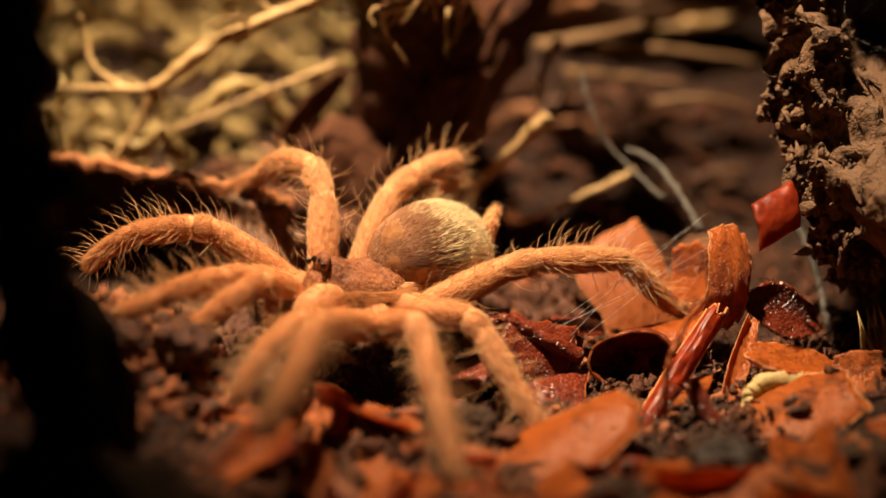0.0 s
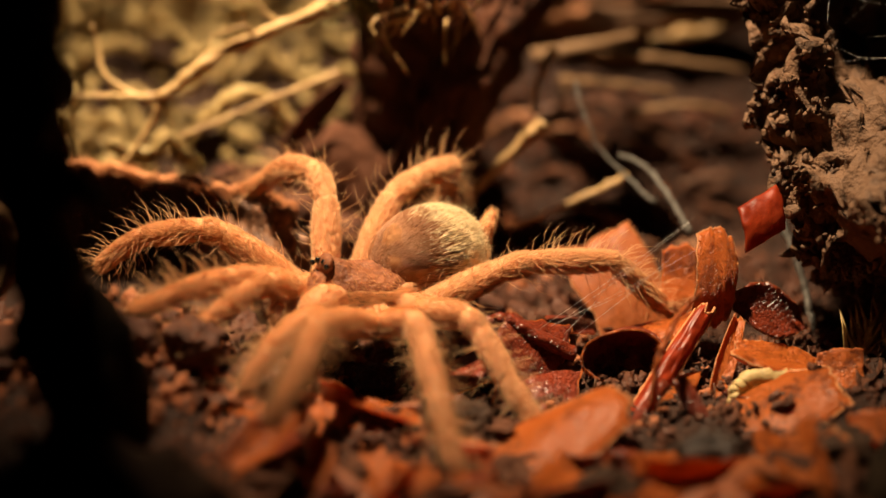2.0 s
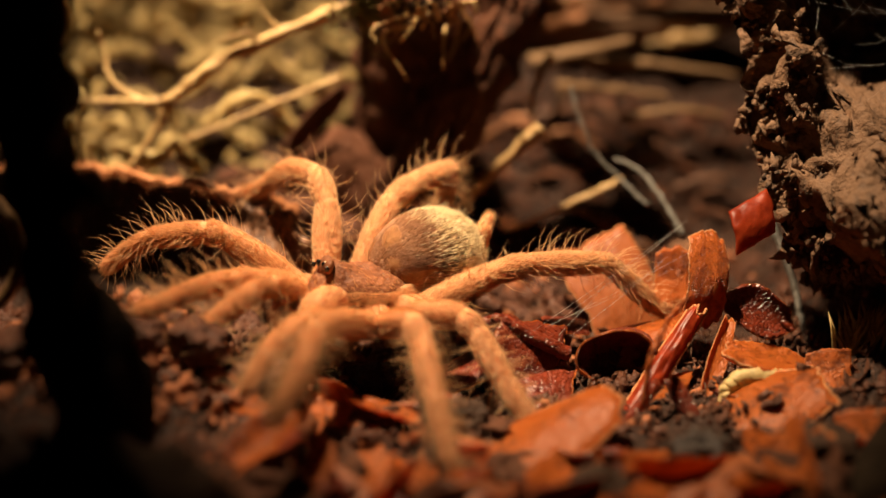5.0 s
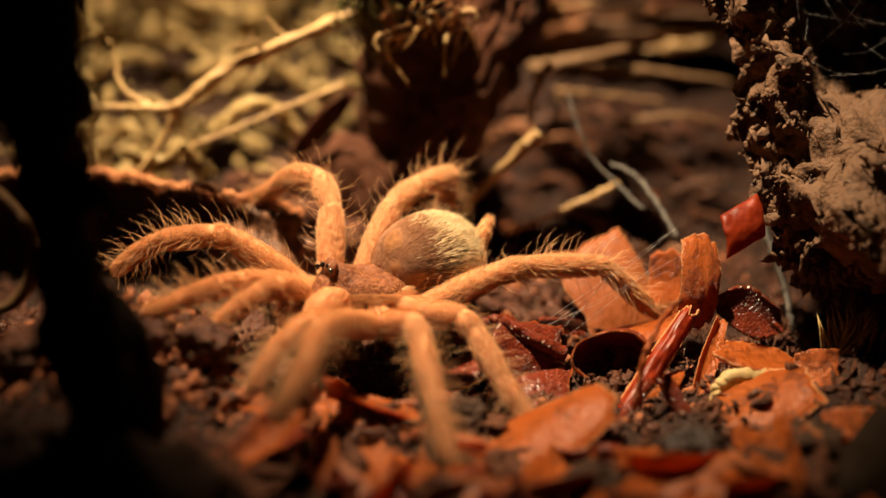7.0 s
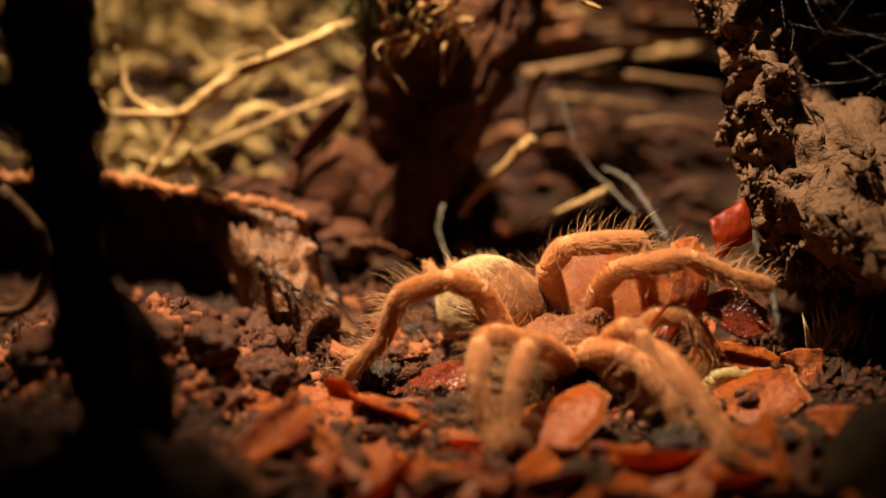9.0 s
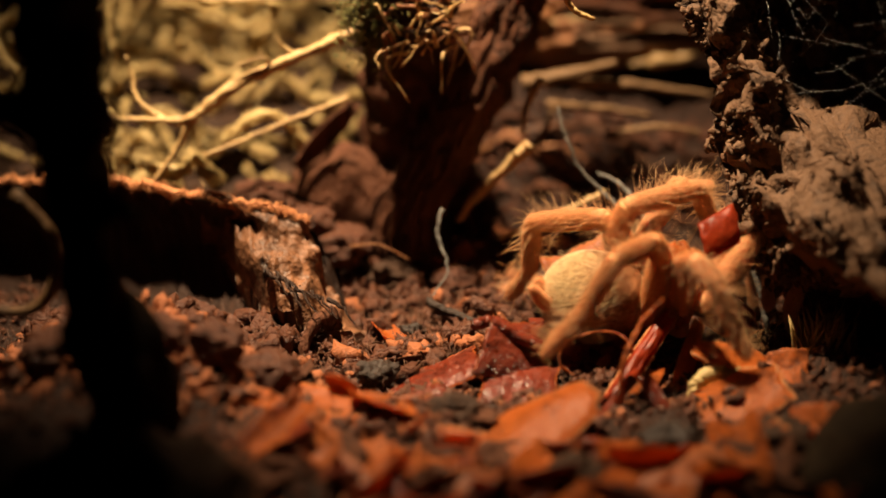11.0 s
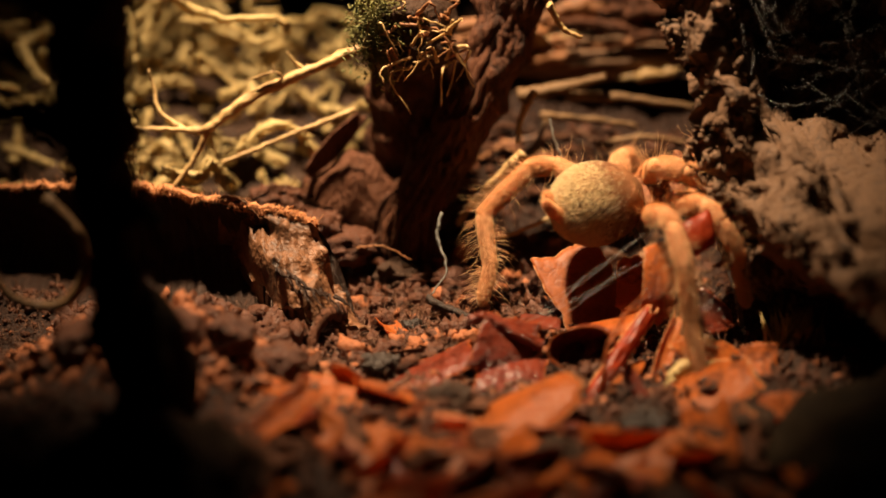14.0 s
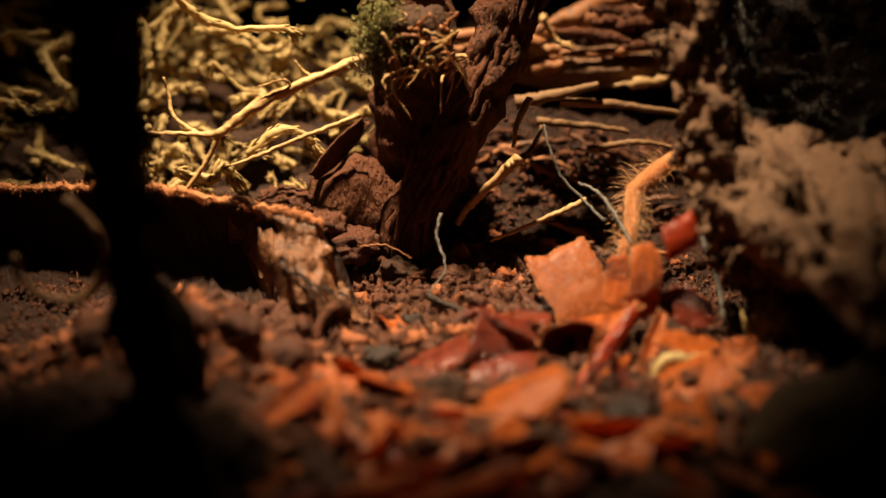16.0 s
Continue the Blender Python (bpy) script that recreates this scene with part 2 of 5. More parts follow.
# ---- setting ----
def build_ground():
    fx = np.concatenate([np.linspace(-40, -7, 18)[:-1], np.linspace(-7, 7, 260), np.linspace(7, 40, 18)[1:]])
    fy = np.concatenate([np.linspace(-45, -8, 18)[:-1], np.linspace(-8, 8, 300), np.linspace(8, 40, 18)[1:]])
    verts = [(x, y, ground(x, y)) for y in fy for x in fx]
    w = len(fx)
    faces = [(j * w + i, j * w + i + 1, (j + 1) * w + i + 1, (j + 1) * w + i) for j in range(len(fy) - 1) for i in range(w - 1)]
    ob = new("ground", mesh_of("ground", verts, faces, SOIL))
    tagged(ob, "damp dark brown soil floor of the enclosure", "ground", kind="structure")


def wall(name, x0, x1, y0, y1, z0, z1):
    s = Shape().put(
        [(x, y, z) for z in (z0, z1) for y in (y0, y1) for x in (x0, x1)],
        [(0, 2, 3, 1), (4, 5, 7, 6), (0, 1, 5, 4), (2, 6, 7, 3), (0, 4, 6, 2), (1, 3, 7, 5)],
    )
    tagged(new(name, mesh_of(name, s.v, s.f, WALL, False)), "plain dark enclosure wall", "wall", kind="structure")


def build_walls():
    wall("wall_back", -32, 32, 22, 23, -3, 34)
    wall("wall_left", -33, -32, -45, 23, -3, 34)
    wall("wall_right", 32, 33, -45, 23, -3, 34)
    wall("wall_front", -32, 32, -46, -45, -3, 34)
    wall("ceiling", -33, 33, -46, 23, 34, 35)


def build_crumbs():
    rnd = random.Random(3)
    crumbs, small, orange = Shape(), Shape(), Shape()
    for k in range(34000):
        x, y = rnd.uniform(-5.5, 4.5), rnd.uniform(-6, 3.6)
        if k > 17000:
            x, y = rnd.gauss(-0.8, 1.3), rnd.gauss(-0.5, 1.3)
        clump = noise.noise(Vector((x * 1.6, y * 1.6, 4)))
        if clump < rnd.uniform(-0.6, 0.2):
            continue
        r = rnd.choice((0.010, 0.013, 0.016, 0.02, 0.025, 0.03, 0.042)) * rnd.uniform(0.7, 1.3) * (1 + 0.5 * max(0, clump))
        mound = bump(x, y, -2.9, -2.3, 1.2, 1.4) > 0.4
        s = orange if (mound and rnd.random() < 0.6) or rnd.random() < 0.08 else crumbs if r > 0.03 else small
        up = r * 0.4 + max(0, clump) * rnd.uniform(0, 0.14)
        s.lump((x, y, ground(x, y) + up), (r * rnd.uniform(0.8, 1.6), r * rnd.uniform(0.6, 1.1), r * rnd.uniform(0.6, 1.2)), k * 0.61, 1 if r > 0.03 else 0, 0.9)
    for k in range(3900):
        if k < 1500:
            x, y, r = rnd.uniform(-2.0, 1.4), rnd.uniform(-1.3, 2.2), rnd.choice((0.03, 0.04, 0.05, 0.07, 0.09)) * rnd.uniform(0.8, 1.3)
            s = orange if rnd.random() < 0.18 else crumbs
        else:
            x, y, r = rnd.gauss(-2.9, 0.8), rnd.gauss(-2.0, 0.5), rnd.choice((0.025, 0.035, 0.05, 0.08)) * rnd.uniform(0.8, 1.3)
            s = orange if rnd.random() < 0.75 else crumbs
            if k > 2600:
                x, y = rnd.uniform(-4.2, -1.7), rnd.uniform(-1.3, -0.2)
                s = crumbs
        if noise.noise(Vector((x * 2.3, y * 2.3, 7))) < rnd.uniform(-0.5, 0.25):
            continue
        s.lump((x, y, ground(x, y) + r * rnd.uniform(0.2, 1.3)), (r * rnd.uniform(0.7, 1.4), r * rnd.uniform(0.7, 1.1), r * rnd.uniform(0.6, 1.1)), k * 0.37, 1, 1.1)
    solo("soil_crumbs", crumbs, CRUMB, "loose dark brown crumbs of soil on the floor", "soil", kind="stuff")
    solo("fine_soil", small, CRUMB, "fine dark grains of soil on the floor", "soil", kind="stuff")
    solo("orange_crumbs", orange, ORANGE, "orange crumbs of rotten wood on the soil", "soil", kind="stuff")
    fib = Shape()
    for k in range(3400):
        x, y = rnd.uniform(-5, 4.5), rnd.uniform(-5, 3.5)
        if k > 1900:
            x, y = rnd.gauss(-0.7, 1.0), rnd.gauss(0.0, 0.9)
        a, l = rnd.uniform(0, 6.28), rnd.uniform(0.08, 0.4)
        z = ground(x, y) + 0.02
        b = rnd.uniform(-0.7, 0.7)
        pts = [(x, y, z)]
        for s in range(4):
            a += b
            x, y = x + math.cos(a) * l / 4, y + math.sin(a) * l / 4
            pts.append((x, y, max(ground(x, y) + 0.01, z + rnd.uniform(-0.03, 0.13))))
        fib.tube(pts, taper(rnd.uniform(0.003, 0.008), 0.002, 5), 4)
    solo("plant_fibres", fib, DARKFIBRE, "thin brown plant fibres lying on soil", "fibre", kind="stuff")


def build_litter():
    """Many small torn leaf scraps, flat and tilted, thickest at the front and right."""
    rnd = random.Random(14)
    words = ("torn orange leaf scrap on the soil", "dull red leaf scrap on the soil", "pale brown leaf scrap on the soil", "dark brown bark flake on the soil")
    n = 0
    while n < 120:
        x, y = rnd.uniform(-1.9, 3.4), rnd.uniform(-5.4, -0.2)
        if x > 0.1 and y > -2.75 and rnd.random() < 0.8:
            continue
        if rnd.random() > 0.15 + 0.85 * max(bump(x, y, 0.4, -4.0, 2.4, 1.1), bump(x, y, 1.9, -1.8, 1.0, 1.3)):
            continue
        n += 1
        k = rnd.choices((0, 1, 2, 3), (6, 2, 2, 3))[0]
        l = rnd.uniform(0.12, 0.36) * (1.45 if y < -3.3 else 1)
        a, tilt = rnd.uniform(0, 6.28), rnd.gauss(0, 0.16)
        u = Vector((math.cos(a), math.sin(a), tilt)) * l
        v = Vector((-math.sin(a), math.cos(a), rnd.gauss(0, 0.25))) * l * rnd.uniform(0.3, 0.7)
        chip("leaf_scrap", words[k], (x, y, ground(x, y) + 0.05 + abs(tilt) * l * 0.6), u, v, (LEAF, REDLEAF, PALELEAF, TRUNKMAT)[k], rnd.uniform(0.02, 0.05), rnd.uniform(0.02, 0.1) * l * 4, n + 50, jag=0.3, ends=rnd.uniform(0.3, 1.0))


# ---- leaf litter ----
def chip(name, label, c, u, v, material, thick=0.03, bend=0.1, seed=1, jag=0.13, ends=1.0, category="leaf piece", twist=0.0, ribs=0, torn=False):
    """A torn plate of leaf or bark, centred at c, with half extents u and v, bowed by bend (cm) across v."""
    c, u, v = Vector(c), Vector(u), Vector(v)
    n = u.cross(v).normalized()
    nu, nv = 22, 16
    f = min(1.0, (u.length + v.length) / 0.7) ** 2
    top, bot = [], []
    for j in range(nv + 1):
        for i in range(nu + 1):
            a, b = i / nu * 2 - 1, j / nv * 2 - 1
            ea = 1 + jag * noise.noise(Vector((b * 1.6, seed, 1.0))) + 0.5 * jag * noise.noise(Vector((b * 5, seed, 2.0))) + jag * 0.3 * noise.noise(Vector((b * 15, seed, 5.0)))
            eb = 1 + jag * noise.noise(Vector((a * 1.6, seed, 3.0))) + 0.5 * jag * noise.noise(Vector((a * 5, seed, 4.0))) + jag * 0.3 * noise.noise(Vector((a * 15, seed, 6.0)))
            eb *= 1 - (1 - ends) * abs(a) ** 1.5
            h = bend * (b * b - 0.33) + twist * a * b + f * (0.35 * thick * noise.noise(Vector((a * 3, b * 3, seed))) + 0.2 * thick * noise.noise(Vector((a * 8, b * 8, seed)))) + bend * 0.2 * noise.noise(Vector((a * 1.5, b * 1.2, seed + 9)))
            p = u * a * ea + v * b * eb + n * h
            edge = 1 - 0.65 * max(abs(a), abs(b)) ** 6
            top.append(p + n * thick * 0.5 * edge)
            bot.append(p - n * thick * 0.5 * edge)
    w, k = nu + 1, len(top)
    faces = []
    for j in range(nv):
        for i in range(nu):
            q = (j * w + i, j * w + i + 1, (j + 1) * w + i + 1, (j + 1) * w + i)
            faces.append(q)
            faces.append(tuple(t + k for t in q[::-1]))
    ring = [i for i in range(w)] + [j * w + nu for j in range(1, nv + 1)] + [nv * w + i for i in range(nu - 1, -1, -1)] + [j * w for j in range(nv - 1, 0, -1)]
    for a, b in zip(ring, ring[1:] + ring[:1]):
        faces.append((b, a, a + k, b + k))
    ob = thing(name, label, category, "leaf litter", at=c)
    part("blade", Shape().put(top + bot, faces), material, ob)
    if torn:
        line = [(top[i] + bot[i]) / 2 + Vector((noise.noise(Vector((q * 0.9, seed, 1))), noise.noise(Vector((q * 0.9, seed, 7))), noise.noise(Vector((q * 0.9, seed, 4))))) * 0.012 * f for q, i in enumerate(ring)]
        rim = Shape()
        k = len(line) // 3
        for q in range(3):
            piece = line[q * k : (q + 1) * k + 1]
            rim.tube(piece, [thick * f * (0.26 + 0.2 * noise.noise(Vector((i * 0.7, seed, q)))) for i in range(len(piece))], 6)
        part("torn_edge", rim, LEAF if material == REDLEAF else RIM, ob, "pale orange fibrous torn edge")
    if ribs:
        for q in range(-ribs, ribs + 1):
            vein = Shape()
            j = max(1, min(nv - 1, round((0.5 + 0.5 * q / (ribs + 0.7)) * nv)))
            line = [top[j * w + i] + n * 0.004 for i in range(1, nu)]
            vein.tube(line, taper(0.011 if q == 0 else 0.006, 0.004, len(line)), 5)
            part("vein", vein, material, ob)
    return ob


def build_cup():
    """A curled leaf: a deep hollow cup with a thin uneven rim, open towards one side, flaring into a torn flap."""
    bowl = Shape()
    rings, sides = 14, 36
    for shell, r in ((0, 1.0), (1, 0.92)):
        pts, faces = [], []
        for j in range(rings + 1):
            t = j / rings
            for i in range(sides):
                a = 2 * math.pi * i / sides
                wave = 1 + 0.07 * noise.noise(Vector((math.cos(a) * 1.5, math.sin(a) * 1.5, 3 + t))) + 0.03 * noise.noise(Vector((math.cos(a) * 5, math.sin(a) * 5, 8)))
                wide = math.sin(min(1.0, t * 1.5) * math.pi / 2) ** 0.6 * (1 + 0.10 * t)
                lip = 0.06 * noise.noise(Vector((math.cos(a) * 1.3, math.sin(a) * 1.3, 1))) * t + 0.06 * t * max(0, -math.cos(a)) ** 3
                pts.append(Vector((0.27 * wide * math.cos(a) * wave * r - 0.10 * t * t * max(0, -math.cos(a)), 0.42 * (1 - t) - 0.1 - lip + (0.02 if shell else 0), 0.215 * wide * math.sin(a) * wave * r)))
        for j in range(rings):
            for i in range(sides):
                f = (j * sides + i, j * sides + (i + 1) % sides, (j + 1) * sides + (i + 1) % sides, (j + 1) * sides + i)
                faces.append(f if shell else f[::-1])
        bowl.put(pts, faces)
    k, n = rings * sides, (rings + 1) * sides
    bowl.f += [(k + i, k + (i + 1) % sides, k + n + (i + 1) % sides, k + n + i) for i in range(sides)]
    rim = Shape()
    line = [(Vector(bowl.v[k + i % sides]) + Vector(bowl.v[k + n + i % sides])) / 2 for i in range(sides + 1)]
    rim.tube(line, [0.013 + 0.006 * noise.noise(Vector((i * 0.6, 1, 2))) for i in range(sides + 1)], 6)
    cup = thing("leaf_cup", "dark red curled leaf forming a hollow cup", "leaf piece", "leaf litter", at=(1.24, -1.42, 0.24))
    part("cup_wall", bowl, REDLEAF, cup)
    part("torn_edge", rim, LEAF, cup, "orange fibrous torn rim")
    cup.rotation_euler = (radians(-8), radians(-4), radians(-6))


def build_chips():
    chip("leaf_piece", "dark red leathery leaf piece lying tilted", (0.42, -1.50, 0.29), (0.28, 0.10, -0.10), (-0.09, -0.20, -0.21), REDLEAF, 0.035, 0.03, 1, ends=1.0, ribs=1, torn=True)
    chip("leaf_piece", "dark red leathery leaf piece, wet and wrinkled", (0.46, -1.80, 0.02), (0.35, 0.10, 0.01), (-0.05, -0.30, -0.14), REDLEAF, 0.035, 0.04, 2, ends=1.0, ribs=0, torn=True)
    chip("leaf_piece", "dull red flat leaf piece on soil", (-0.36, -1.50, 0.00), (0.47, 0.10, 0.19), (0.09, -0.25, -0.02), REDLEAF, 0.03, 0.03, 3, ends=0.9, ribs=1, torn=True)
    chip("leaf_piece", "narrow dark red folded leaf stalk", (1.49, -1.70, 0.17), (0.38, 0.50, 0.39), (0.07, -0.05, -0.04), SCARLET, 0.05, 0.05, 4, ends=0.8, ribs=0, torn=True)
    chip("leaf_piece", "orange leaf piece with a net of veins", (1.61, -1.75, 0.05), (0.16, 0.10, 0.01), (-0.08, -0.20, -0.09), LEAF, 0.03, 0.04, 5, ends=0.9, ribs=0, torn=True)
    chip("leaf_piece", "smooth orange-red leaf slab leaning back", (1.25, -0.15, 0.40), (0.33, 0.15, 0.09), (0.22, -0.30, -0.35), PALELEAF, 0.03, 0.05, 6, ends=1.0, ribs=0, torn=True)
    chip("leaf_piece", "upright orange leaf piece with fine netted surface", (1.97, -1.00, 0.78), (0.165, 0.05, -0.04), (0.03, 0.17, 0.37), LEAF, 0.05, -0.09, 7, ends=0.8, ribs=0, torn=True)
    chip("leaf_piece", "orange leaf piece standing among others", (1.72, -0.55, 0.60), (0.15, 0.00, 0.00), (0.01, 0.14, 0.25), LEAF, 0.03, 0.05, 8, ends=0.9, ribs=0, torn=True)
    chip("leaf_piece", "bright red square leaf piece standing up", (2.31, -1.20, 1.35), (0.17, 0.10, 0.07), (0.03, -0.10, -0.16), SCARLET, 0.05, 0.05, 9, jag=0.05, ends=1.0, ribs=0, torn=False)
    chip("leaf_piece", "dark red triangular leaf piece", (2.43, -0.90, 0.44), (0.30, 0.05, -0.09), (-0.03, 0.10, 0.21), REDLEAF, 0.03, 0.05, 10, ends=0.35, ribs=0, torn=True)
    chip("leaf_piece", "pointed orange-brown leaf shard", (2.41, -1.60, 0.27), (0.34, 0.00, -0.08), (0.06, 0.20, 0.04), LEAF, 0.07, 0.03, 11, ends=0.5, ribs=0, torn=True)
    chip("leaf_piece", "long bright orange leaf piece lying on soil", (2.31, -2.20, 0.09), (0.50, 0.05, 0.21), (0.07, -0.38, -0.08), LEAF, 0.05, 0.06, 12, ends=0.8, ribs=1, torn=True)
    chip("leaf_piece", "small bright orange leaf piece", (2.91, -1.70, 0.20), (0.19, 0.00, 0.02), (0.03, 0.17, 0.13), LEAF, 0.03, 0.04, 13, ends=0.8, ribs=0, torn=True)
    chip("leaf_piece", "thin orange leaf strip standing", (2.01, -1.50, 0.19), (-0.14, -0.30, -0.29), (0.08, 0.00, -0.03), LEAF, 0.03, 0.05, 14, ends=0.6, ribs=0, torn=True)
    chip("leaf_piece", "large torn orange leaf lying on soil", (0.34, -3.00, 0.07), (0.72, 0.28, 0.33), (0.18, -0.45, -0.04), LEAF, 0.04, 0.12, 15, ends=0.55, ribs=1, torn=True)
    chip("leaf_piece", "small crisp pale orange leaf with netted veins", (-0.59, -2.60, 0.10), (0.19, 0.00, 0.02), (0.02, 0.15, 0.08), PALELEAF, 0.03, 0.07, 16, ends=0.9, ribs=0, torn=True)
    chip("leaf_piece", "orange leaf piece with dotted surface", (-1.17, -2.70, 0.14), (0.42, -0.16, -0.08), (0.08, 0.33, 0.03), LEAF, 0.03, 0.06, 17, ends=0.9, ribs=0, torn=True)
    chip("leaf_piece", "upright orange leaf scrap", (-1.10, -2.40, 0.23), (0.13, 0.00, -0.06), (-0.04, 0.05, 0.13), LEAF, 0.03, 0.05, 18, ends=0.8, ribs=0, torn=True)
    chip("leaf_piece", "flat orange leaf strip in the soil", (-0.62, -3.10, 0.07), (0.80, -0.10, -0.05), (0.03, 0.34, 0.04), LEAF, 0.03, 0.05, 19, ends=0.8, ribs=1, torn=True)
    chip("leaf_piece", "pale orange torn leaf piece on soil", (1.75, -3.70, 0.08), (0.45, 0.10, 0.07), (0.07, -0.34, -0.05), PALELEAF, 0.04, 0.05, 20, ends=0.8, ribs=0, torn=True)
    chip("leaf_piece", "pale orange torn leaf piece on soil", (-0.33, -4.10, 0.10), (0.42, 0.00, 0.10), (0.06, -0.20, -0.06), PALELEAF, 0.04, 0.05, 21, ends=0.8, ribs=0, torn=True)
    chip("leaf_piece", "orange leaf piece on the soil", (2.25, -3.20, 0.08), (0.40, 0.10, 0.20), (0.06, -0.25, 0.03), LEAF, 0.04, 0.05, 22, ends=0.7, ribs=0, torn=True)
    chip("leaf_piece", "orange-brown leaf piece on soil", (1.36, -4.20, 0.06), (0.45, 0.00, 0.07), (0.04, -0.20, -0.02), LEAF, 0.04, 0.05, 23, ends=0.7, ribs=0, torn=True)
    chip("leaf_piece", "thin red leaf strip on litter", (1.70, -2.20, 0.09), (0.12, -0.10, -0.21), (-0.07, 0.00, -0.03), REDLEAF, 0.03, 0.03, 24, ends=0.8, ribs=0, torn=True)
    chip("leaf_piece", "small dull red leaf piece", (0.78, -0.90, 0.33), (0.20, 0.00, -0.02), (0.00, -0.20, 0.00), REDLEAF, 0.03, 0.03, 25, ends=0.8, ribs=0, torn=True)
    chip("leaf_piece", "flat orange leaf piece", (1.48, -0.90, 0.27), (0.29, 0.00, 0.05), (0.02, -0.20, -0.02), LEAF, 0.03, 0.04, 26, ends=0.7, ribs=0, torn=True)
    chip("leaf_piece", "flat orange leaf piece", (1.80, -0.80, 0.34), (0.24, 0.00, 0.09), (0.02, -0.20, -0.02), LEAF, 0.03, 0.04, 27, ends=0.7, ribs=0, torn=True)
    chip("leaf_piece", "small orange leaf scrap", (-1.10, -2.10, 0.15), (0.14, 0.00, -0.07), (-0.05, 0.05, 0.11), LEAF, 0.04, 0.05, 28, ends=0.7, ribs=0, torn=True)
    chip("leaf_piece", "reddish leaf scrap on soil", (0.24, -3.00, -0.05), (0.24, 0.00, -0.05), (0.03, 0.15, -0.01), REDLEAF, 0.03, 0.03, 29, ends=0.7, ribs=0, torn=True)
    chip("wood_flake", "reddish wood flake leaning against the soil", (-1.52, 1.90, 1.40), (-0.30, -0.20, -0.29), (0.08, 0.10, -0.09), TRUNKMAT, 0.05, 0.06, 31, ends=0.55, ribs=0, torn=False)
    chip("wood_flake", "tiny pale wood splinter on the trunk", (0.52, 1.85, 2.57), (0.13, 0.00, -0.01), (0.00, 0.00, -0.04), STRAW, 0.03, 0.01, 32, ends=0.8, ribs=0, torn=False)
    build_cup()
    for name, pts, r0, r1, material, label in (
        ("leaf_stalk", [(0.05, -1.35, 0.49), (0.24, -1.40, 0.53), (0.48, -1.42, 0.40), (0.79, -1.40, 0.24)], 0.05, 0.07, REDLEAF, "rolled dark red leaf edge"),
        ("curled_bud", [(2.03, -1.95, 0.0), (2.08, -1.87, 0.12), (2.23, -1.80, 0.20), (2.48, -1.76, 0.17), (2.64, -1.74, 0.08)], 0.05, 0.11, MOSS, "pale curled dry bud beside a leaf"),
        ("peg", [(2.68, -1.90, 0.34), (2.70, -1.95, 0.20), (2.62, -2.05, 0.02)], 0.06, 0.05, TRUNKMAT, "short dark brown upright twig"),
        ("leaf_stalk", [(1.05, -2.60, -0.03), (1.28, -2.20, 0.05), (1.49, -1.90, 0.17)], 0.03, 0.05, REDLEAF, "thin wet red leaf stalk"),
    ):
        s = Shape()
        o = Vector(pts[0])
        n = 8 * len(pts)
        s.tube([p - o for p in curve_points(pts, n, 0.015, r0 * 30)], taper(r0, r1, n), 9, rough=0.3)
        solo(name, s, material, label, "stalk", "leaf litter", at=o)


def build_silk():
    rnd = random.Random(9)
    for k in range(6):
        a = Vector((0.35 + rnd.uniform(0, 0.5), -1.35 + rnd.uniform(-0.1, 0.1), 0.48 - rnd.uniform(0, 0.12)))
        e = Vector((1.1 + rnd.uniform(0, 0.9), -0.45 + rnd.uniform(-0.3, 0.3), 0.75 + rnd.uniform(-0.1, 0.5)))
        s = Shape()
        s.tube([Vector((0, 0, 0)), (e - a) / 2 + Vector((0, 0, -0.02)), e - a], [0.0008] * 3, 4)
        solo("silk_thread", s, SILK, "fine white silk thread stretched over leaves", "silk", "silk threads", at=a)


def build_clods():
    rnd = random.Random(8)
    for c, r, m, label in (
        ((-0.12, -2.55, 0.1), 0.22, DARKSOIL, "round dark clod of wet soil among leaves"),
        ((1.75, -3.1, 0.06), 0.26, BLACKCHIP, "flat black charred bark lump on soil"),
        ((0.9, -3.9, 0.1), 0.24, DARKSOIL, "dark clod of wet soil among leaves"),
        ((-0.55, -0.3, 0.02), 0.12, BLACKCHIP, "small black bark crumb on soil"),
        ((2.6, -3.2, 0.1), 0.3, DARKSOIL, "dark clod of soil beside leaves"),
        ((-1.75, -2.2, 0.35), 0.26, CRUMB, "orange crumbly clod of soil"),
        ((-2.2, -2.45, 0.72), 0.24, CRUMB, "orange crumbly clod of soil"),
        ((-2.7, -2.5, 0.8), 0.26, CRUMB, "orange crumbly clod of soil"),
        ((-3.5, -2.8, 0.75), 0.3, CRUMB, "orange crumbly clod of soil"),
        ((-1.75, 1.25, 0.62), 0.30, CRUMB, "crumbly brown clod of soil behind the log"),
        ((-1.35, 1.15, 0.42), 0.30, CRUMB, "crumbly brown clod of soil behind the log"),
        ((-2.15, 1.45, 0.80), 0.30, CRUMB, "crumbly brown clod of soil behind the log"),
        ((-0.75, 0.95, 0.14), 0.24, DARKSOIL, "dark clod of soil at the foot of the trunk"),
        ((-0.1, 0.9, 0.10), 0.22, CRUMB, "crumbly brown clod of soil"),
        ((-0.85, -1.35, -0.02), 0.2, BLACKCHIP, "wet black clod of soil in a hollow"),
    ):
        s = Shape()
        s.crumble(r, r * 40)
        solo("soil_clod", s, m, label, "soil clod", "clods on the floor", at=c)


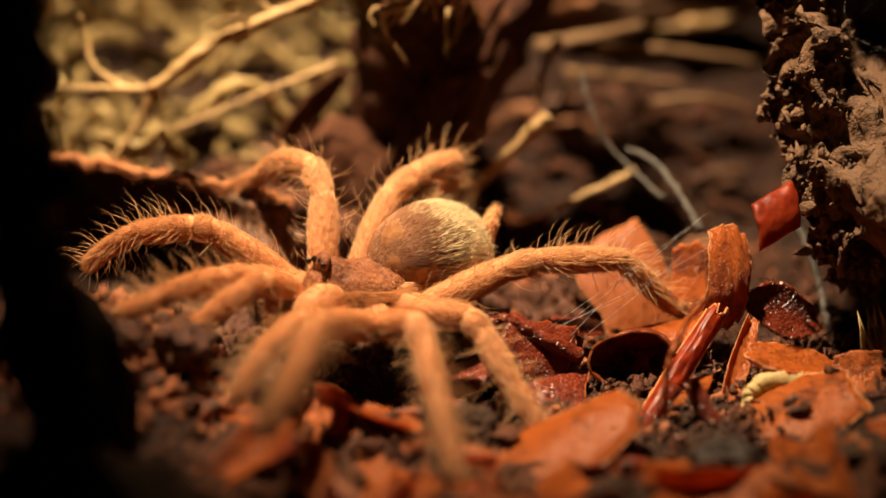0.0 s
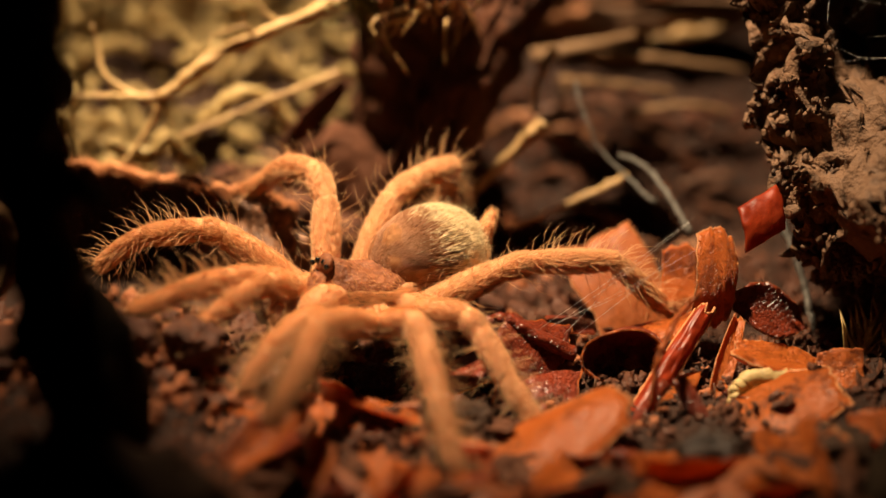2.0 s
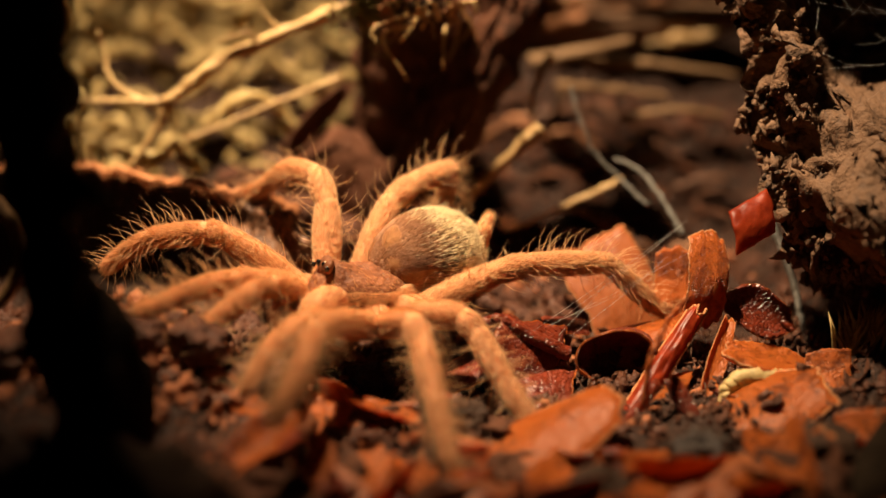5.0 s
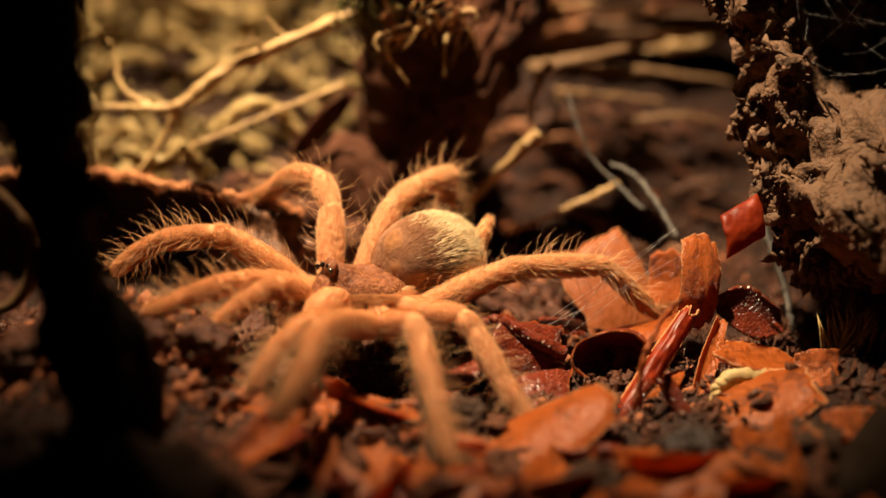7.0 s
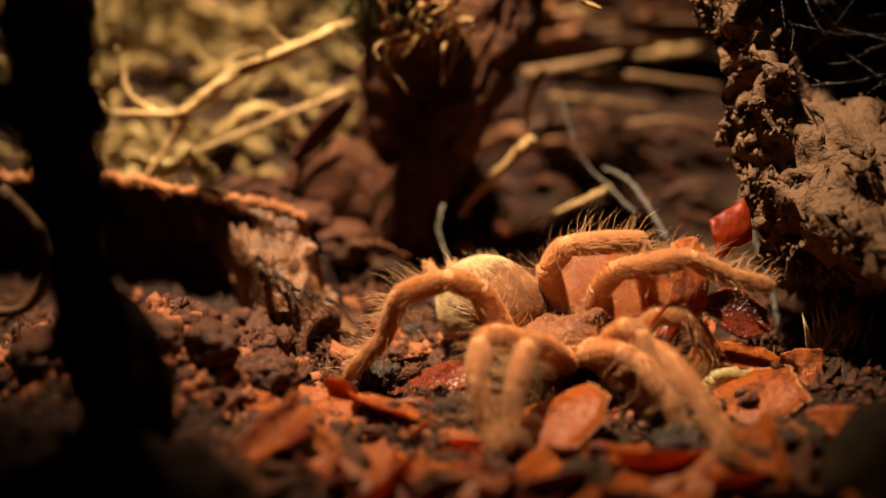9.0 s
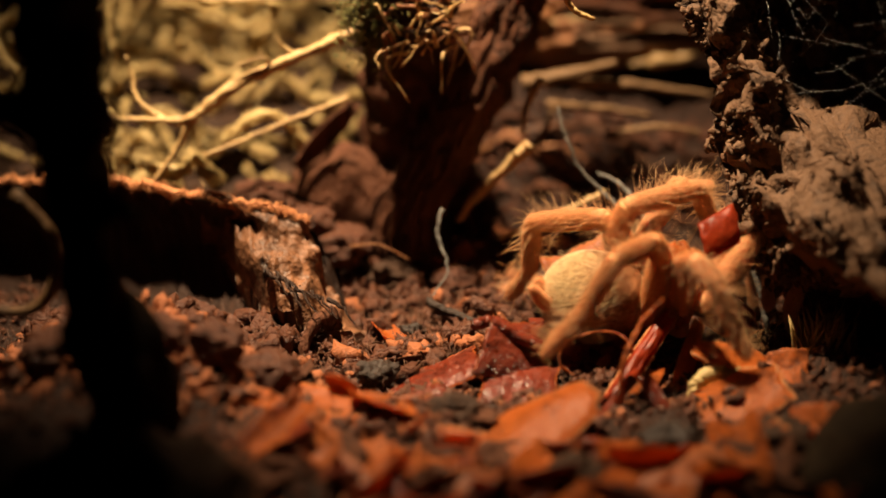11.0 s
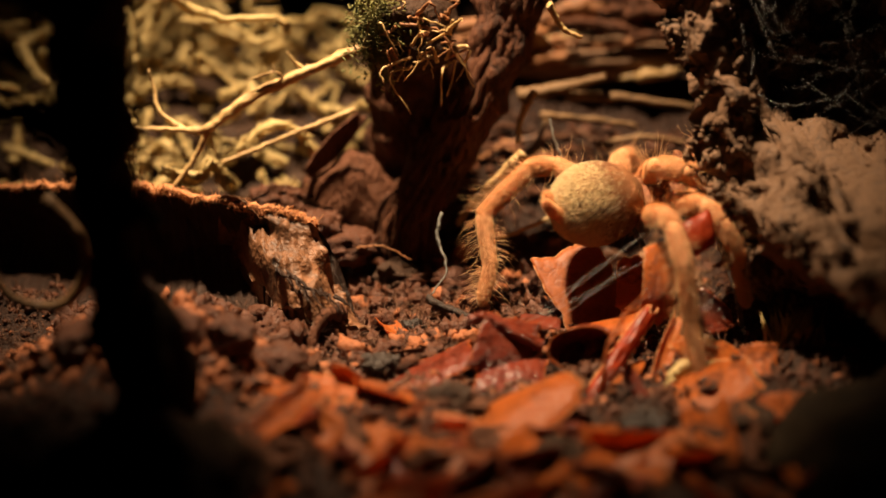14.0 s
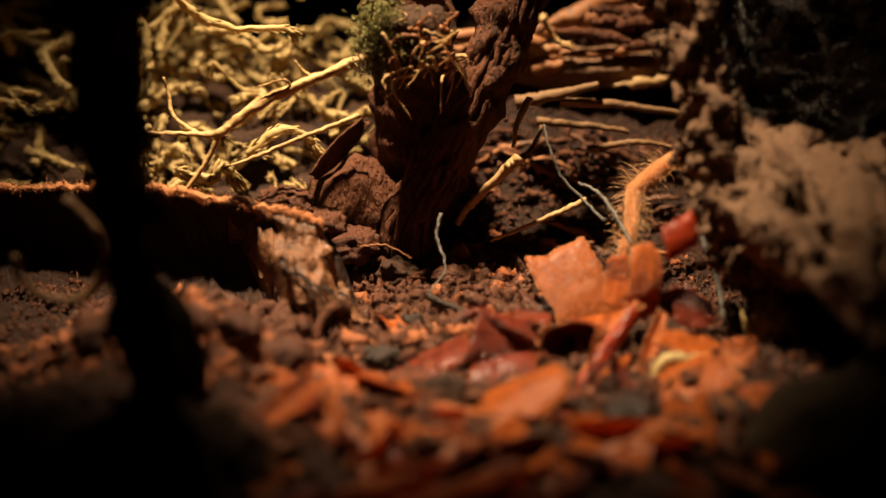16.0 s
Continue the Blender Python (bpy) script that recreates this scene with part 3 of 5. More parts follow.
# ---- the rotten log, roots, trunk, moss ----
def build_log():
    log = thing("rotten_log", "half-buried rotten log with a fibrous orange torn edge", "log")
    line = curve_points([(-6.77, 1.70, 1.04), (-5.44, 1.30, 1.01), (-3.73, 0.80, 1.19), (-2.72, 0.48, 1.12), (-1.95, 0.32, 1.03), (-1.58, 0.22, 0.96)], 90)
    depth = 16
    verts, faces = [], []
    n = len(line)
    for i, p in enumerate(line):
        s = i / (n - 1)
        slope = ease(0.80, 0.98, s)
        foot = Vector((p.x + 0.3 + 0.25 * slope, p.y - 0.75, ground(p.x, p.y - 0.8) - 0.2))
        back = Vector((p.x + 0.1, p.y + 0.75 - 0.35 * s, ground(p.x, p.y + 0.7) - 0.15))
        for k in range(depth * 2 + 1):
            if k <= depth:
                t = k / depth
                q = foot.lerp(p, t)
                q.y += 0.55 * math.sin(t * math.pi) ** 0.8 * (1 - 0.3 * slope)
            else:
                t = (k - depth) / depth
                q = p.lerp(back, t)
                q.z += 0.12 * math.sin(t * math.pi)
            streak = 0.06 * noise.noise(Vector((p.x * 9, k * 0.1, 1))) + 0.05 * noise.noise(Vector((p.x * 24, k * 0.08, 2)))
            lump = 0.07 * noise.noise(q * 1.7) + 0.06 * noise.noise(q * 5.0) + 0.03 * noise.noise(q * 12.0)
            q = q + Vector((0.3 * lump, -streak - lump, 0.5 * lump + (0.09 * noise.noise(Vector((p.x * 7, 3, 0))) if k == depth else 0)))
            verts.append(q)
    w = depth * 2 + 1
    for i in range(n - 1):
        for k in range(w - 1):
            faces.append((i * w + k, (i + 1) * w + k, (i + 1) * w + k + 1, i * w + k + 1))
    faces.append(tuple((n - 1) * w + k for k in range(w)))
    part("log_body", Shape().put(verts, faces), LOGWOOD, log)
    rim = Shape()
    rnd = random.Random(5)
    crest = [p + Vector((0, 0.02, 0.03 + 0.09 * noise.noise(Vector((p.x * 7, 3, 0))))) for p in line]
    rim.tube(crest, [0.045 + 0.02 * noise.noise(Vector((i * 0.4, 2, 0))) for i in range(n)], 14, rough=0.8)
    for i in range(600):
        s = rnd.random() ** 0.8 * (n - 1.01)
        p = crest[int(s)].lerp(crest[int(s) + 1], s % 1)
        r = rnd.uniform(0.005, 0.016)
        rim.lump(p + Vector((rnd.gauss(0, 0.02), rnd.gauss(0.0, 0.04), rnd.gauss(0.025, 0.018))), (r * 1.2, r, r * 1.8), i, 0, 0.9)
    for i in range(3600):
        s = rnd.random() * (n - 1.01)
        p = crest[int(s)].lerp(crest[int(s) + 1], s % 1)
        up = 1 if i % 4 else -1
        rim.hair(p + Vector((0, rnd.gauss(-0.02, 0.03), 0.0)), (rnd.gauss(0, 0.4), rnd.gauss(-0.2, 0.4), up), rnd.uniform(0.03, 0.09) * (1.8 if i % 15 == 0 else 1), 0.005, (rnd.gauss(0, 0.5), 0, 0))
    tagged(part("torn_edge", rim, RIM, log, "ragged orange fibrous edge"), kind="stuff")
    top_line = curve_points([(-2.67, 0.46, 1.12), (-2.24, 0.40, 1.09), (-1.86, 0.30, 1.04), (-1.56, 0.18, 0.95)], 40)
    low_line = curve_points([(-2.17, -0.35, 0.62), (-1.83, -0.60, 0.47), (-1.48, -0.72, 0.24), (-0.91, -0.25, -0.03)], 40)
    upper, under = [], []
    for i in range(40):
        for k in range(31):
            t, w = k / 30, i / 39
            q = top_line[i].lerp(low_line[i], t)
            swell = math.sin(t * math.pi)
            q += Vector((0, -0.10, 0.06)) * (1 - ease(0.0, 0.4, t)) * ease(0.15, 0.45, w)
            q += Vector((0, -0.10, 0.16)) * swell * math.sin(w * math.pi)
            q.y += 0.35 * (1 - ease(0.0, 0.35, w)) * ease(0.0, 0.25, t)
            q.z -= 0.30 * swell * ease(0.7, 1.0, w)
            q += Vector((-0.12, 0.25, -0.30)) * (1 - ease(0.0, 0.42, w)) * ease(0.05, 0.4, t)
            pit = bump(w, t, 0.34, 0.22, 0.13, 0.10)
            d = 0.16 * noise.noise(q * 1.6) + 0.12 * noise.noise(q * 3.7) + 0.07 * noise.noise(Vector((q.x * 12, q.y * 5, q.z * 5))) + 0.04 * noise.noise(q * 20)
            d -= 0.09 * max(0, noise.noise(q * 6 + Vector((3, 1, 2))))
            q += Vector((0.2 * d, -0.4 * d, d)) + Vector((-0.04, 0.30, -0.14)) * pit
            upper.append(q)
            under.append(q + Vector((-0.05, 0.30, -0.62)))
    quads, m = [], len(upper)
    for i in range(39):
        for k in range(30):
            f = (i * 31 + k, i * 31 + k + 1, (i + 1) * 31 + k + 1, (i + 1) * 31 + k)
            quads += [f, tuple(a + m for a in f[::-1])]
    ring = [k for k in range(31)] + [i * 31 + 30 for i in range(1, 40)] + [39 * 31 + k for k in range(29, -1, -1)] + [i * 31 for i in range(38, 0, -1)]
    quads += [(a, c, c + m, a + m) for a, c in zip(ring, ring[1:] + ring[:1])]
    part("broken_end", Shape().put(upper + under, quads), ENDWOOD, log, "split grey-brown sloping end")
    for k in range(6):
        sp = Shape()
        a = low_line[12 + 4 * k].lerp(top_line[12 + 4 * k], 0.25 + 0.1 * rnd.random()) + Vector((0, -0.02, 0.02))
        e = low_line[12 + 4 * k] + Vector((rnd.uniform(0.0, 0.3), rnd.uniform(-0.25, 0.0), rnd.uniform(0.05, 0.2)))
        sp.tube(curve_points([a, (a + e) / 2 + Vector((0, 0, 0.05)), e], 12, 0.04, k), taper(rnd.uniform(0.012, 0.035), 0.005, 12), 6, rough=0.6)
        part("splinter", sp, LOGWOOD, log)
    arch = Shape()
    arch.tube(curve_points([(-1.30, -0.40, 0.20), (-1.38, -0.75, 0.33), (-1.50, -0.95, 0.24), (-1.58, -1.08, -0.1)], 20, 0.03), taper(0.085, 0.035, 20), 10, rough=0.6)
    part("side_root", arch, TRUNKMAT, log, "short brown hooked root")


def build_root():
    root = thing("pale_root", "pale yellow branching root hanging over the log", "root")
    main = Shape()
    line = curve_points([(-3.75, 1.35, 1.72), (-3.2, 1.3, 1.72), (-2.84, 1.25, 1.75), (-2.44, 1.35, 2.03), (-1.85, 1.45, 2.30), (-1.07, 1.55, 2.64), (-0.85, 1.6, 2.9)], 60, 0.015, 1)
    main.tube(line, [0.012 + 0.048 * min(1, i / 26) + 0.006 * math.sin(i * 1.3) for i in range(60)], 12, rough=0.35, seed=3)
    part("main_stem", main, ROOT, root)
    for pts, r0, r1 in (
        ([(-3.1, 1.3, 1.72), (-3.38, 1.4, 1.9), (-3.45, 1.5, 2.15), (-3.5, 1.5, 2.34)], 0.035, 0.012),
        ([(-2.84, 1.25, 1.72), (-3.0, 1.2, 1.4), (-3.22, 1.1, 1.11)], 0.04, 0.025),
        ([(-2.8, 1.25, 1.7), (-2.77, 1.2, 1.55), (-2.72, 1.2, 1.42)], 0.015, 0.006),
        ([(-1.75, 1.45, 2.36), (-1.88, 1.45, 2.45), (-1.97, 1.45, 2.57)], 0.03, 0.008),
        ([(-2.0, 1.42, 2.24), (-2.08, 1.35, 2.36), (-2.3, 1.35, 2.30), (-2.42, 1.35, 2.26)], 0.022, 0.006),
        ([(-2.08, 1.35, 2.35), (-2.12, 1.35, 2.45)], 0.014, 0.005),
    ):
        s = Shape()
        n = max(8, 5 * len(pts))
        s.tube(curve_points(pts, n, 0.012, r0 * 99), taper(r0, r1, n), 7, rough=0.2)
        part("rootlet", s, ROOT, root)
    side = Shape()
    side.tube(curve_points([(-2.75, 1.4, 1.3), (-2.35, 1.5, 1.44), (-1.88, 1.6, 1.62), (-1.5, 1.65, 1.76), (-1.25, 1.7, 1.85)], 30, 0.02, 4), taper(0.02, 0.035, 30), 7, rough=0.2)
    solo("thin_root", side, ROOT, "thin pale wavy root beside the log", "root")


SIDE = [Vector(p) for p in ((-0.70, 1.55, 0.2), (-0.66, 1.6, 0.62), (-0.37, 1.7, 1.12), (-0.06, 1.8, 1.68), (0.27, 1.95, 2.36), (0.50, 2.1, 2.95), (0.75, 2.3, 3.7))]


def build_trunk():
    trunk = thing("buried_trunk", "thick brown slanting root trunk with rough bark", "trunk")
    s = Shape()
    line = curve_points([(-0.72, 3.0, -0.3), (-0.66, 2.75, 0.6), (-0.6, 2.4, 1.5), (-0.62, 2.25, 2.3), (-0.75, 2.35, 3.2), (-0.95, 2.6, 4.0)], 60)
    s.tube(line, [0.55 - 0.1 * (i / 59) for i in range(60)], 70, rough=0.35, seed=1)
    part("trunk_bark", s, TRUNKMAT, trunk)
    r = Shape()
    out = []
    for p in BALLS[3][0]:
        c = Vector((-1.25 + 0.62 * p.x, 1.95 + 0.45 * p.y, 0.35 + 0.95 * p.z))
        c += p * (0.20 * noise.noise(c * 1.8) + 0.08 * noise.noise(c * 5) + 0.05 * noise.noise(c * 14))
        out.append(c)
    r.put(out, BALLS[3][1])
    part("buttress", r, TRUNKMAT, trunk, "grey spreading foot of the trunk")
    rr = Shape()
    line = curve_points(SIDE, 60)
    rr.tube(line, taper(0.26, 0.36, 60), 40, rough=0.4, seed=6)
    part("side_trunk", rr, TRUNKMAT, trunk, "reddish slanting side root")
    for k in range(12):
        a = Shape()
        turn = 2.2 + 0.36 * k
        off = Vector((math.cos(turn) * 0.30, math.sin(turn) * 0.30, 0))
        a.tube(curve_points([p + off for p in SIDE], 30, 0.07, k), taper(0.06, 0.04, 30), 6, rough=0.6, seed=k)
        part("bark_ridge", a, TRUNKMAT, trunk)


def build_rootball():
    rb = thing("root_clump", "hanging clump of soil, moss and tangled rootlets", "root clump", at=(-0.58, 1.35, 2.72))
    rnd = random.Random(6)
    s = Shape()
    out = []
    for p in BALLS[3][0]:
        c = Vector((0.48 * p.x, 0.42 * p.y + 0.15, 0.42 * p.z + 0.1))
        c += p * (0.16 * noise.noise(c * 3) + 0.10 * noise.noise(c * 8) + 0.05 * noise.noise(c * 18))
        out.append(c)
    s.put(out, BALLS[3][1])
    part("soil_core", s, DARKSOIL, rb)
    for k in range(44):
        f = Shape()
        a = rnd.uniform(0, 6.28)
        p = Vector((0.40 * math.cos(a), -0.3 * abs(math.sin(a)), rnd.uniform(-0.3, 0.4)))
        q = p + Vector((rnd.gauss(0, 0.18), rnd.uniform(-0.2, 0.02), rnd.uniform(-0.1, 0.2)))
        e = q + Vector((rnd.gauss(0, 0.16), rnd.uniform(-0.1, 0.1), rnd.uniform(-0.42, 0.05)))
        f.tube(curve_points([p, q, e], 12, 0.03, k), taper(rnd.uniform(0.012, 0.028), 0.006, 12), 5)
        part("rootlet", f, ROOT if k % 3 else FIBRE, rb)
    g = Shape()
    for k in range(1500):
        p = Vector((rnd.gauss(-0.38, 0.14), rnd.uniform(-0.35, 0), rnd.gauss(0.15, 0.25)))
        d = Vector((rnd.gauss(0, 1), rnd.gauss(-0.5, 1), rnd.gauss(0, 1))).normalized()
        g.hair(p, d, rnd.uniform(0.03, 0.08), 0.014, (0, 0, 0.4))
    tagged(part("moss_leaves", g, GREEN, rb, "small green moss leaves"), kind="stuff")


def strand(s, pts, r, seed, rnd):
    """One sphagnum strand: a stem with overlapping small leaves."""
    n = 26
    line = curve_points(pts, n, 0.03, seed)
    s.tube(line, [r * (0.72 + 0.12 * math.sin(i * 0.5 + seed)) * (1 - 0.5 * (i / n) ** 3) for i in range(n)], 8, rough=0.25)
    for i in range(1, n - 1):
        d = (line[i + 1] - line[i - 1]).normalized()
        for k in range(2 if i < n - 6 else 7):
            o = d.orthogonal().normalized()
            o.rotate(Matrix.Rotation(rnd.uniform(0, 6.28), 3, d))
            s.hair(line[i] + o * r * 0.5, d * 1.3 + o * 0.6, r * rnd.uniform(0.9, 2.0), r * 0.26, -o * 0.4)


def build_moss():
    rnd = random.Random(12)
    s = Shape()
    for k in range(310):
        x, y = rnd.uniform(-7.5, -1.2), rnd.uniform(1.7, 6.0)
        z = ground(x, y) + rnd.uniform(0.05, 0.5)
        if rnd.random() < 0.5 and y > 2.6:
            z += rnd.uniform(0, 1.2)
        a, l = rnd.uniform(0, 6.28), rnd.uniform(0.35, 0.9)
        d = Vector((math.cos(a), math.sin(a) * 0.5, rnd.uniform(-0.3, 0.5)))
        c = Vector((x, y, z))
        m = c + d * l * 0.5 + Vector((0, 0, rnd.uniform(0.05, 0.35)))
        e = m + Vector((rnd.gauss(0, 0.5), rnd.gauss(0, 0.3), rnd.uniform(-0.4, 0.2))) * l
        strand(s, [c - d * l * 0.4, c, m, e], rnd.uniform(0.03, 0.085), k, rnd)
    solo("sphagnum_moss", s, MOSS, "pale yellow dried sphagnum moss strands heaped beside the log", "moss", kind="stuff")
    bank = Shape()
    for k in range(260):
        x, y = rnd.uniform(-6, -1.2), rnd.uniform(2.4, 7)
        r = rnd.uniform(0.15, 0.4)
        bank.lump((x, y, ground(x, y) + r * 0.3), (r, r, r * 0.7), k, 1, 0.5)
    solo("soil_bank", bank, DARKSOIL, "dark lumpy soil bank under the moss", "soil", kind="stuff")
    for pts, r in (
        ([(-3.6, 2.0, 3.6), (-3.3, 2.2, 3.0), (-2.8, 2.3, 2.75), (-2.2, 2.4, 2.72), (-2.0, 2.4, 2.6)], 0.07),
        ([(-4.1, 2.0, 3.4), (-4.0, 2.1, 2.7), (-3.9, 2.2, 2.2)], 0.06),
        ([(-3.7, 1.5, 1.75), (-3.75, 1.45, 1.4), (-3.65, 1.4, 1.05)], 0.06),
        ([(-3.4, 1.45, 1.2), (-3.0, 1.35, 1.15), (-2.8, 1.35, 1.3), (-2.65, 1.35, 1.1)], 0.09),
        ([(-2.6, 1.9, 1.3), (-2.2, 1.9, 1.6), (-1.9, 2.0, 1.5), (-1.7, 2.0, 1.2)], 0.08),
    ):
        t = Shape()
        strand(t, pts, r, r * 50, rnd)
        solo("moss_strand", t, MOSS, "pale yellow curling dried moss strand", "moss", "moss strands")


def build_backlitter():
    rnd = random.Random(21)
    slab = thing("fallen_bark", "long brown piece of fallen bark resting on litter", "bark", at=(1.25, 4.3, 1.85))
    body = Shape()
    out = []
    for p in BALLS[3][0]:
        c = Vector((1.9 * p.x, 0.5 * p.y, 0.26 * p.z + 0.10 * p.x))
        c += p * (0.16 * noise.noise(Vector((c.x * 0.8, c.y * 2, c.z * 3))) + 0.10 * noise.noise(Vector((c.x * 1.6, c.y * 6, c.z * 8))) + 0.04 * noise.noise(c * 12))
        out.append(c)
    body.put(out, BALLS[3][1])
    part("bark_body", body, BARK, slab)
    for k in range(8):
        f = Shape()
        x, z = rnd.uniform(-1.2, 1.3), rnd.uniform(-0.15, 0.3)
        l = rnd.uniform(0.3, 0.8)
        f.tube(curve_points([(x - l, -0.45 + 0.3 * abs(z), z - 0.03), (x, -0.52 + 0.4 * max(0, z), z), (x + l, -0.45 + 0.3 * abs(z), z + 0.08)], 14, 0.05, k), [rnd.uniform(0.04, 0.10) * (1 - 0.6 * abs(i / 6.5 - 1)) for i in range(14)], 8, rough=0.5, seed=k)
        part("bark_strip", f, STRAW if k % 3 == 0 else FIBRE, slab)
    for k in range(30):
        x, y = rnd.uniform(-0.1, 2.6), rnd.uniform(1.9, 3.6)
        s = Shape()
        d = Vector((1, rnd.gauss(0, 0.3), rnd.gauss(0.0, 0.3)))
        l = rnd.uniform(0.15, 0.5)
        s.tube(curve_points([-d * l, Vector((0, 0, 0.05)), d * l], 12, 0.05, k), [rnd.uniform(0.02, 0.07) * (1 - 0.5 * abs(i / 5.5 - 1)) for i in range(12)], 7, rough=0.4, seed=k)
        solo("litter_stalk", s, (DARKFIBRE, TRUNKMAT, FIBRE, TRUNKMAT)[k % 4], "dull brown bit of stalk in the soil litter", "stalk", "dry stalks", at=(x, y, ground(x, y) + 0.08))
    for k in range(9):
        x, y = rnd.uniform(0.2, 3.2), rnd.uniform(3.7, 4.6)
        z = 2.2 + rnd.uniform(0.0, 0.4) - 0.3 * abs(y - 4.1)
        s = Shape()
        d = Vector((1, rnd.gauss(0, 0.2), rnd.gauss(0.02, 0.2)))
        l = rnd.uniform(0.3, 1.0)
        s.tube(curve_points([-d * l, Vector((0, 0, 0.05)), d * l], 14, 0.05, k), [rnd.uniform(0.05, 0.13) * (1 - 0.5 * abs(i / 6.5 - 1)) for i in range(14)], 8, rough=0.4, seed=k)
        solo("straw_piece", s, TRUNKMAT if k % 3 else FIBRE, "dull straw-coloured dry stalk in the litter", "straw", "dry stalks", at=(x, y, z))
    for pts, r, m, label in (
        ([(0.62, 1.2, 1.5), (0.5, 1.25, 1.35), (0.25, 1.3, 1.1), (0.05, 1.4, 0.85), (-0.1, 1.5, 0.6)], 0.07, STRAW, "pale bent straw stalk on soil"),
        ([(0.75, 2.0, 2.0), (0.6, 1.8, 1.75), (0.55, 1.6, 1.5)], 0.045, STRAW, "thin pale dry broken stalk"),
        ([(1.4, 1.2, 1.0), (0.9, 1.2, 0.75), (0.3, 1.3, 0.45)], 0.035, STRAW, "thin straw stick lying on soil"),
        ([(1.6, 0.7, 0.9), (1.35, 0.9, 1.1), (1.1, 1.0, 1.35), (0.95, 1.1, 1.7), (0.9, 1.2, 1.9)], 0.022, GREY, "grey thread-like bent root"),
        ([(1.9, 0.4, 0.7), (1.7, 0.7, 1.0), (1.5, 0.9, 1.2), (1.3, 1.0, 1.25)], 0.03, GREY, "grey dry stalk lying on litter"),
        ([(-0.27, 0.75, 0.95), (-0.3, 0.6, 0.7), (-0.2, 0.4, 0.45), (-0.36, 0.15, 0.22)], 0.02, GREY, "thin grey root sticking out of the soil"),
        ([(-0.4, 0.1, 0.2), (-0.1, -0.15, 0.14), (0.25, -0.4, 0.12), (0.6, -0.6, 0.2)], 0.05, BLACKCHIP, "black twig lying on soil"),
        ([(2.62, 0.2, 1.0), (2.75, -0.1, 0.7), (2.85, -0.3, 0.35), (2.9, -0.5, 0.1)], 0.05, GREY, "grey stick leaning beside the leaves"),
        ([(-1.2, 0.9, 0.5), (-0.9, 0.8, 0.55), (-0.6, 0.8, 0.4)], 0.014, FIBRE, "thin curved brown rootlet"),
        ([(1.35, -2.3, 0.1), (1.4, -2.2, 0.5), (1.55, -2.0, 0.75), (1.75, -1.9, 0.95)], 0.035, LEAF, "thin curled orange leaf strip standing up"),
        ([(0.58, 2.90, 1.70), (1.01, 2.90, 1.79), (1.59, 2.95, 1.92)], 0.1, OLDSTRAW, "broad brown-gold straw stalk in the litter"),
        ([(1.12, 3.00, 1.69), (1.82, 3.00, 1.66), (2.66, 3.00, 1.56)], 0.07, OLDSTRAW, "long brown-gold straw stalk in the litter"),
        ([(0.85, 2.80, 1.49), (1.38, 2.80, 1.46), (1.97, 2.80, 1.38)], 0.06, OLDSTRAW, "dull brown-gold straw stalk in the litter"),
        ([(0.61, 2.20, 1.16), (0.78, 2.40, 1.27), (0.90, 2.70, 1.46)], 0.05, OLDSTRAW, "thin brown dry stalk leaning in the litter"),
        ([(1.48, 2.60, 1.21), (2.06, 2.60, 1.30), (2.49, 2.60, 1.24)], 0.05, OLDSTRAW, "dull brown-gold straw stalk in the litter"),
        ([(0.85, 0.3, 3.35), (1.0, 0.3, 3.1), (1.2, 0.3, 3.0)], 0.04, ROOT, "pale broken dry twig tip"),
    ):
        s = Shape()
        n = 8 * len(pts)
        o = Vector(pts[0])
        s.tube([p - o for p in curve_points(pts, n, 0.02, r * 77)], taper(r, r * 0.5, n), 7, rough=0.3)
        solo("dry_stalk", s, m, label, "stalk", at=o)


